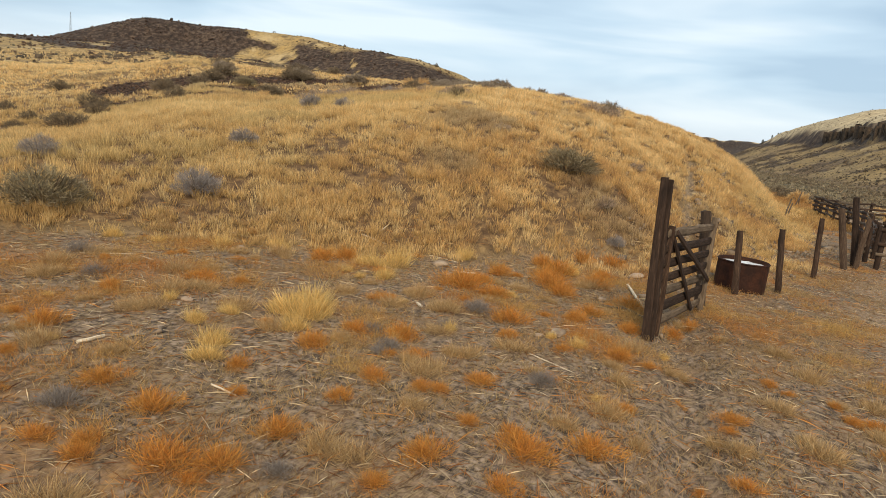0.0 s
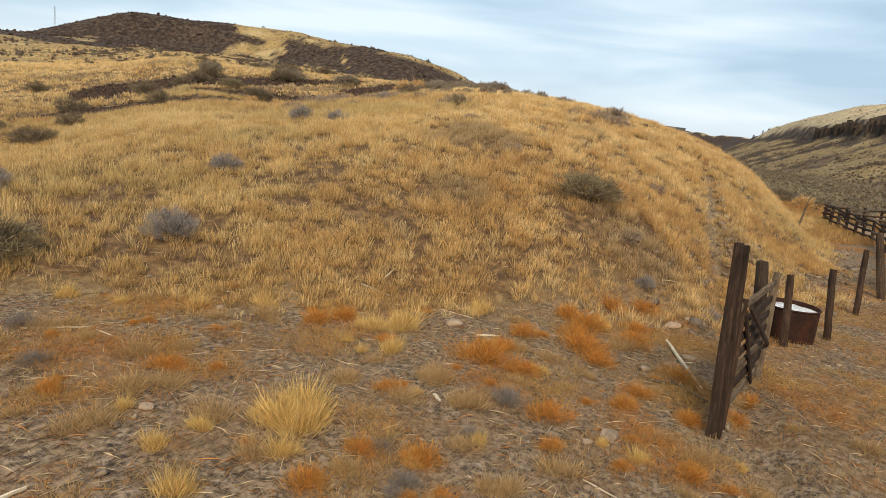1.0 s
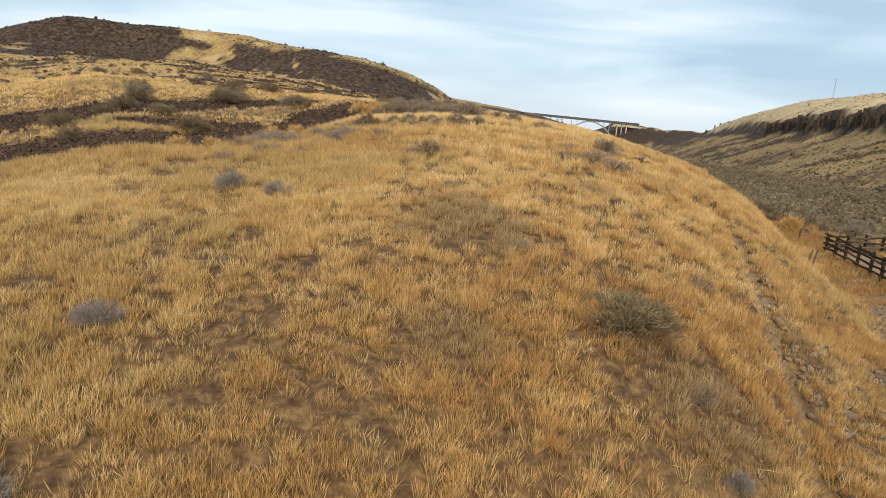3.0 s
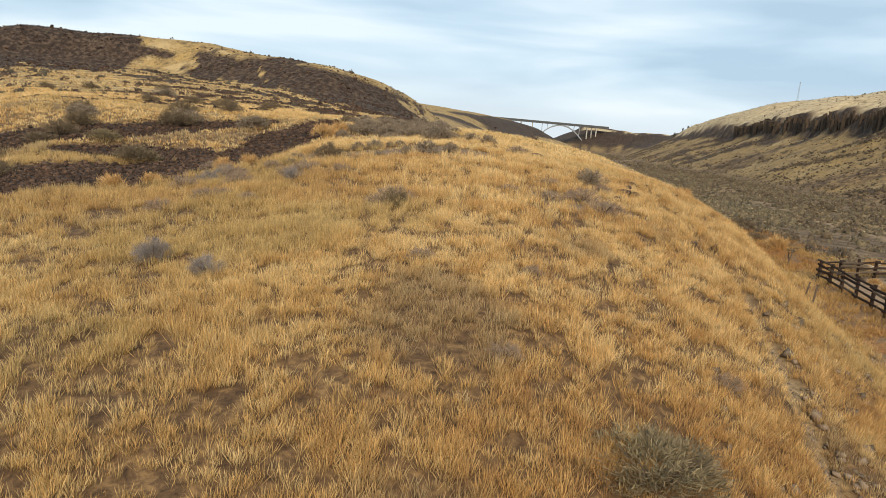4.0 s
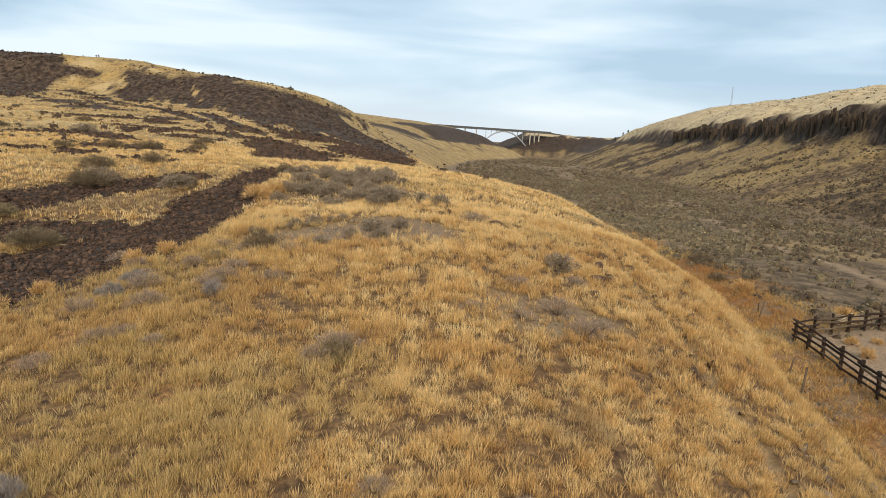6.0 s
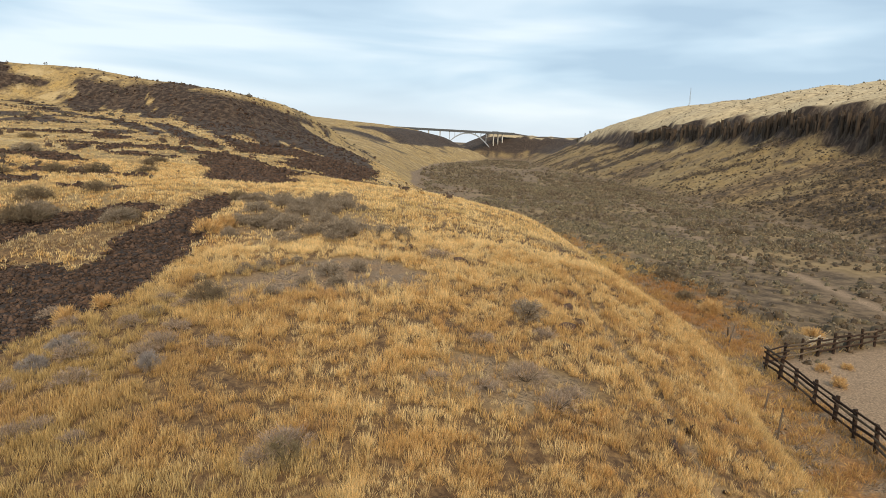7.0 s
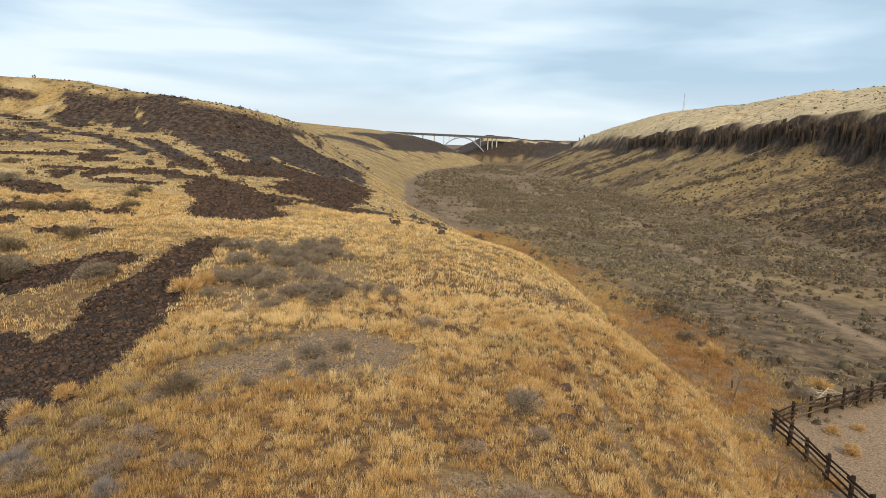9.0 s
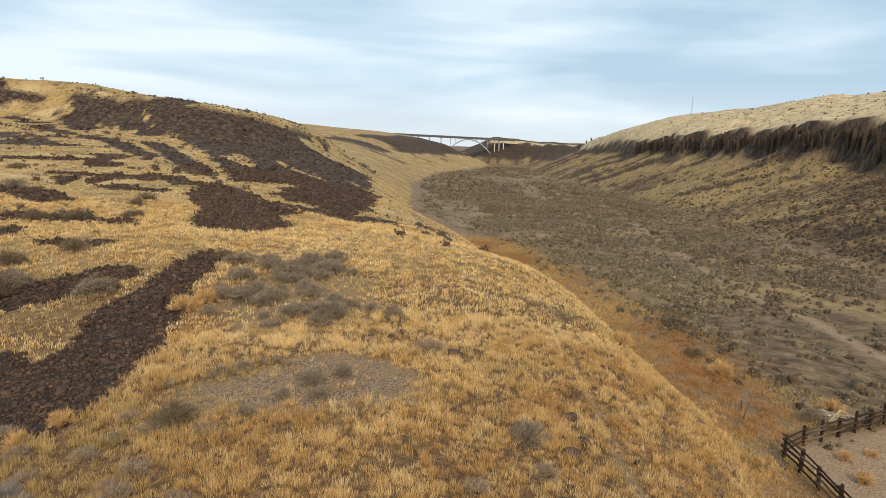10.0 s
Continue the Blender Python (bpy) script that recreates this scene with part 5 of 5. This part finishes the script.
def weed_model(label, colours, seed, high, per, fine):
    """A low fuzzy mound of tangled fine stalks, one metre across before it is scaled."""
    global rng
    rng = np.random.default_rng(seed)
    n = 95
    a = rng.uniform(0, 2 * np.pi, n)
    q = rng.random(n) ** 0.7 * 0.5 * (0.8 + 0.3 * np.sin(2 * a + seed) + 0.25 * np.sin(5 * a + 2 * seed))
    x, y = q * np.cos(a) * rng.uniform(0.7, 1.1), q * np.sin(a)
    i = np.repeat(np.arange(n), per)
    m = len(i)
    root = np.stack([x[i], y[i], np.full(m, -0.02)], 1) + rng.normal(0, 0.05, (m, 3)) * (1, 1, 0.2)
    root[:, 2] += rng.random(m) ** 2 * high * 0.45
    way = np.stack([x[i] * 1.1 + rng.normal(0, 0.5, m), y[i] * 1.1 + rng.normal(0, 0.5, m), rng.uniform(0.15, 1.0, m)], 1)
    way /= np.linalg.norm(way, axis=1)[:, None]
    tip = root + way * (high * (1 - 1.1 * q[i]) * rng.uniform(0.35, 1.15, m))[:, None]
    me = straw_mesh("weed_clump", root, tip, np.full(m, fine), blend(*colours, rng.random(n))[i], 0.3)
    return tagged(new("weed_clump", me), label, "weed clump", "weed clumps on the flat")


pale = [tussock_model("bright straw-yellow grass tussock on trodden soil", ((0.86, 0.63, 0.26), (0.66, 0.42, 0.13)), 0.34, q, 0.6, 0.36, 0.0055) for q in (21, 24)]
wispy = [tussock_model("thin wisps of dry straw on grey soil", ((0.66, 0.48, 0.25), (0.4, 0.23, 0.09)), 0.22, q, 1.0, 0.55, 0.0045) for q in (26, 27)]
rusty = [weed_model("rust-orange fuzzy dried weed clump on grey soil", ((0.62, 0.235, 0.04), (0.56, 0.3, 0.075)), q, 0.4, 11, 0.011) for q in (22, 23, 25)]
twiggy = [weed_model("grey brittle skeleton of a dead weed on the soil", ((0.34, 0.29, 0.25), (0.22, 0.18, 0.15)), q, 0.34, 13, 0.009) for q in (28, 29)]
plant_out(pale, ((-1.17, 9.75, 1.15), (-0.76, 9.99, 1.3), (-0.88, 9.0, 0.8), (-2.13, 5.5, 0.75), (-3.07, 6.97, 0.5), (-2.35, 6.77, 0.6), (-1.59, 6.99, 1.3), (-1.55, 7.38, 1.2), (-1.82, 7.09, 1.0), (-1.45, 7.1, 0.9),
                 (-1.59, 6.53, 0.7), (-5.12, 9.77, 0.7), (0.3, 11.0, 0.95), (-2.59, 6.43, 0.6), (-2.19, 5.87, 0.7), (2.2, 11.2, 0.8), (3.9, 10.6, 0.6), (-3.5, 9.9, 0.8), (-2.7, 10.2, 0.8)), 1.0, 6)
spots = random.Random(77)
plant_out(pale, [(spots.uniform(-5, 3), spots.uniform(3, 11), spots.uniform(0.25, 0.5)) for _ in range(22)], 1.0, 12)
plant_out(wispy, [(spots.uniform(-5, 4.6), spots.uniform(2.4, 11), spots.uniform(0.5, 1.2)) for _ in range(120)], 1.0, 14)
plant_out(rusty, ((-1.16, 4.26, 0.38), (-0.5, 6.53, 0.38), (-0.3, 6.05, 0.27), (0.18, 4.72, 0.22), (-0.14, 4.13, 0.45), (0.58, 4.34, 0.5), (1.1, 4.54, 0.5), (1.92, 6.85, 0.42), (-1.74, 3.73, 0.45), (-1.4, 3.76, 0.38),
                  (-0.45, 3.73, 0.28), (0.38, 3.86, 0.3), (-2.12, 4.44, 0.42), (-1.81, 5.39, 0.28), (-0.63, 5.38, 0.3), (-0.21, 5.25, 0.27), (-2.28, 3.84, 0.28), (-2.6, 3.84, 0.28), (-0.85, 4.93, 0.26), (-2.7, 4.83, 0.4)), 1.0, 7)
plant_out(rusty, ((-3.78, 5.88, 0.45), (0.26, 9.01, 0.7), (1.67, 10.05, 0.8), (1.99, 11.11, 0.75), (2.01, 8.72, 0.45), (0.8, 7.74, 0.5), (0.71, 7.07, 0.3), (-0.44, 6.59, 0.4), (-0.96, 6.65, 0.32), (2.57, 10.68, 0.55),
                  (-1.59, 10.08, 0.5), (-3.04, 7.87, 0.4), (-3.82, 7.13, 0.33), (2.66, 12.31, 0.7), (3.3, 12.6, 0.7), (0.72, 8.87, 0.45), (2.77, 9.37, 0.5), (0.53, 9.64, 0.4), (-1.92, 9.82, 0.5), (-0.82, 7.92, 0.33)), 1.0, 15)
plant_out(rusty, ((-1.31, 6.09, 0.42), (1.7, 10.65, 0.6), (1.76, 9.6, 0.5), (0.89, 10.34, 0.5), (2.81, 11.36, 0.5), (-0.95, 9.3, 0.36), (1.73, 11.48, 0.55), (2.4, 8.1, 0.4), (3.1, 8.5, 0.42), (3.7, 9.3, 0.45)), 1.0, 16)
plant_out(rusty, [(spots.uniform(-4.8, 4.5), spots.uniform(2.6, 11), spots.triangular(0.14, 0.4, 0.2)) for _ in range(70)], 0.9, 17)
plant_out(twiggy, ((0.91, 5.77, 0.4), (-0.65, 6.03, 0.26), (-2.74, 4.37, 0.4), (-1.04, 3.74, 0.26), (-0.8, 6.72, 0.3), (-0.58, 6.2, 0.34), (0.41, 7.9, 0.5), (-4.31, 7.74, 0.42), (-5.0, 8.6, 0.5), (0.0, 7.1, 0.3)), 1.0, 18)


def white_pile():
    p = thing("driftwood_pile", "pile of bleached white branches behind the fence", "wood pile", at=(26.2, 38.9, ground_z(26.2, 38.9)))
    r = random.Random(5)
    for i in range(14):
        a = r.uniform(0, 6.28)
        c = Vector((r.uniform(-0.5, 0.5), r.uniform(-0.3, 0.3), 0.06 + 0.03 * i))
        w = Vector((math.cos(a), math.sin(a), r.uniform(-0.15, 0.15))) * r.uniform(0.4, 0.8)
        beam("branch", p, c - w, c + w, 0.06, 0.05, PALE_WOOD, "", 200 + i, 5, 0.3, 0.2)


white_pile()


# --- far things: rimrock, bridge, masts, trees
def column_mesh(seed, sides=6):
    """A basalt column one metre across and one high, broken at the top."""
    r = random.Random(seed)
    a0 = r.uniform(0, 1)
    ring = [(math.cos(a0 + 2 * math.pi * i / sides + r.uniform(-0.2, 0.2)) * 0.55 * r.uniform(0.85, 1.1), math.sin(a0 + 2 * math.pi * i / sides) * 0.55 * r.uniform(0.85, 1.1)) for i in range(sides)]
    co = [(x * 1.05, y * 1.05, 0.0) for x, y in ring] + [(x, y, 0.55) for x, y in ring] + [(x * 0.9, y * 0.9, 1 - r.uniform(0, 0.12)) for x, y in ring]
    me = bpy.data.meshes.new("column")
    faces = [(k * sides + i, k * sides + (i + 1) % sides, (k + 1) * sides + (i + 1) % sides, (k + 1) * sides + i) for k in (0, 1) for i in range(sides)]
    me.from_pydata(co, [], faces + [tuple(range(2 * sides, 3 * sides))])
    me.materials.append(RIMROCK)
    return me


def build_rimrock():
    rock = tagged(new("rimrock"), "dark band of columnar basalt along the canyon rim", "cliff", kind="structure")
    kinds = [column_mesh(s) for s in range(7)]
    r = random.Random(8)
    fine, coarse = [], []
    for (ax, ay), (bx, by) in zip(FAR_FOOT[1:], FAR_FOOT[2:]):
        length = math.hypot(bx - ax, by - ay)
        nx, ny = (by - ay) / length, -(bx - ax) / length
        s = 0.0
        while s < length:
            x, y = ax + (bx - ax) * s / length, ay + (by - ay) * s / length
            near = y < 190
            wide = r.uniform(0.45, 0.95) * (1 if near else 2.0)
            if 50 < y < 260:
                # step outwards until the ground rises into the cliff
                e = np.linspace(23, 36, 53)
                z = land(x + nx * e, y + ny * e)[0]
                k = int(np.argmax(np.diff(z)))
                out = float(e[k]) + r.uniform(-0.8, 0.8)
                base, top = float(z[max(0, k - 3)]), float(z[min(52, k + 4)])
                (fine if near else coarse).append((x + nx * out, y + ny * out, base - 1.4, wide, (top - base) * r.choice((0.5, 0.7, 0.85, 0.95, 1.0)) * r.uniform(0.85, 1.04) + 1.3, r.uniform(0, 360)))
            s += wide * (0.72 if near else 0.8)
    for x, y, z, w, h, a in fine[:295]:
        ob = new("column", r.choice(kinds))
        ob.parent = rock
        ob.matrix_basis = pose(x, y, z, r.uniform(-2, 2), r.uniform(-2, 2), a) @ Matrix.Diagonal((w, w, h, 1))
    co, faces = [], []
    for x, y, z, w, h, a in fine[295:] + coarse:
        k = len(co)
        for v in (0, 1):
            for i in range(5):
                u = a + 2 * math.pi * i / 5
                co.append((x + 0.55 * w * math.cos(u), y + 0.55 * w * math.sin(u), z + v * h * r.uniform(0.92, 1)))
        faces += [(k + i, k + (i + 1) % 5, k + 5 + (i + 1) % 5, k + 5 + i) for i in range(5)] + [(k + 5, k + 6, k + 7, k + 8), (k + 5, k + 8, k + 9, k + 9)][:1]
    me = bpy.data.meshes.new("far_columns")
    me.from_pydata(co, [], faces)
    me.materials.append(RIMROCK)
    ob = new("far_columns", me)
    ob.parent = rock
    tagged(ob, "distant basalt columns", kind="stuff")


build_rimrock()


def box_bm(sx, sy, sz, bevel=0.0):
    bm = bmesh.new()
    bmesh.ops.create_cube(bm, size=1)
    bmesh.ops.scale(bm, vec=(sx, sy, sz), verts=bm.verts)
    if bevel:
        bmesh.ops.bevel(bm, geom=bm.edges[:], offset=bevel, segments=1, affect="EDGES")
    return bm


def build_bridge():
    a, b = Vector((108, 607, 18.6)), Vector((208, 578, 17.6))
    way = (b - a).normalized()
    turn = math.degrees(math.atan2(way.y, way.x))
    br = thing("arch_bridge", "long pale steel arch bridge spanning the canyon far off", "bridge", at=tuple(a), turn=turn)
    length = (b - a).length
    drop = (b.z - a.z) / length
    deck = part("deck", box_bm(length + 40, 8, 1.1, 0.1), DARK_STEEL, br)
    deck.matrix_basis = Matrix.Translation((length / 2 - 12, 0, drop * (length / 2 - 12))) @ pose(0, 0, 0, 0, math.degrees(-drop), 0)
    for y in (-4, 4):
        rail = part("parapet", box_bm(length + 40, 0.3, 0.9), DARK_STEEL, br)
        rail.matrix_basis = pose(length / 2 - 12, y, drop * (length / 2 - 12) + 1.0, 0, math.degrees(-drop), 0)
    x0, x1, foot, crown = 48.5, 91.5, -15.5, -1.6
    def arch_z(x):
        s = (x - x0) / (x1 - x0) * 2 - 1
        return foot + (crown - foot) * (1 - s * s)
    n = 22
    for y in (-3.2, 3.2):
        bm = bmesh.new()
        rings = []
        for i in range(n + 1):
            x = x0 + (x1 - x0) * i / n
            z = arch_z(x)
            rings.append([bm.verts.new((x, y + q, z + v)) for q, v in ((-0.5, -0.55), (0.5, -0.55), (0.5, 0.55), (-0.5, 0.55))])
        for p, q in zip(rings, rings[1:]):
            for j in range(4):
                bm.faces.new((p[j], p[(j + 1) % 4], q[(j + 1) % 4], q[j]))
        part("arch_rib", bm, STEEL, br)
    for i in range(1, 9):
        x = x0 + (x1 - x0) * i / 9
        if abs(arch_z(x)) > 2.6:
            for y in (-3.2, 3.2):
                h = -arch_z(x)
                ob = part("spandrel_column", box_bm(0.4, 0.4, h), STEEL, br)
                ob.matrix_basis = pose(x, y, -h / 2 - 0.2)
    for x in (24, 34, 44.5, 93.5, 97.5, 101.5):
        p = a + way * x
        h = max(3.0, a.z + drop * x - ground_z(p.x, p.y) + 1)
        for y in (-3, 3):
            ob = part("pier", box_bm(0.8, 0.9, h), CONCRETE, br)
            ob.matrix_basis = pose(x, y, drop * x - h / 2)


build_bridge()


def build_mast(x, y, height, label):
    z = ground_z(x, y)
    m = thing("radio_mast", label, "mast", at=(x, y, z))
    for i in range(3):
        a = 2 * math.pi * i / 3
        beam("leg", m, (0.35 * math.cos(a), 0.35 * math.sin(a), -0.3), (0.12 * math.cos(a), 0.12 * math.sin(a), height), 0.05, 0.05, STEEL, "", i, 5, 0, 0)
    for k in range(1, int(height)):
        for i in range(3):
            a, b = 2 * math.pi * i / 3, 2 * math.pi * (i + 1) / 3
            s, u = 0.35 - 0.23 * k / height, 0.35 - 0.23 * (k + 1) / height
            beam("strut", m, (s * math.cos(a), s * math.sin(a), k), (u * math.cos(b), u * math.sin(b), k + 0.9), 0.03, 0.03, STEEL, "", 9, 4, 0, 0)


build_mast(-114, 199, 7, "thin lattice radio mast standing on the hill")
build_mast(176, 264, 8, "thin lattice mast on the far plateau")


def tree_model(seed):
    global rng
    rng = np.random.default_rng(seed)
    t = thing("poplar", "small dark bare-season poplar on the far rim", "tree", "trees on the far rim")
    bm = beam_bm(4.2, 0.35, 0.35, 6, 0.7, 0.05, seed)
    for i in range(7):
        a, z = i * 2.4, 1.2 + i * 0.4
        q = [bm.verts.new((0.06 * math.cos(b), 0.06 * math.sin(b), z)) for b in (0, 2.1, 4.2)]
        e = bm.verts.new((0.7 * math.cos(a), 0.7 * math.sin(a), z + 1.0))
        for j in range(3):
            bm.faces.new((q[j], q[(j + 1) % 3], e))
    part("trunk", bm, GREY_TIMBER, t)
    n = 260
    z = rng.uniform(1.0, 5.4, n)
    r = np.sqrt(rng.random(n)) * (1.15 - 0.75 * np.abs(z - 2.6) / 2.9)
    a = rng.uniform(0, 2 * np.pi, n)
    c = np.stack([r * np.cos(a), r * np.sin(a), z], 1)
    co = (c[:, None] + rng.normal(0, 0.22, (n, 3, 3))).reshape(-1, 3)
    part("crown", raw_mesh("crown", co, np.arange(3 * n).reshape(-1, 3), LEAF, np.repeat(blend((0.05, 0.05, 0.03), (0.09, 0.08, 0.05), rng.random(n)), 3, 0)), None, t)
    return t


tree = [tree_model(31)]
for i in range(9):
    x, y = 188 + 7.5 * i * 0.6 + (i * 37 % 11) * 0.9, 392 + i * 2.3 + (i * 53 % 7)
    m = pose(x, y, ground_z(x, y) - 0.2, 0, 0, i * 77) @ Matrix.Diagonal((0.7 + 0.08 * (i % 4), 0.7 + 0.08 * (i % 4), 0.55 + 0.12 * (i * 5 % 4), 1))
    if i:
        copy_thing(tree[0], m)
    else:
        tree[0].matrix_basis = m
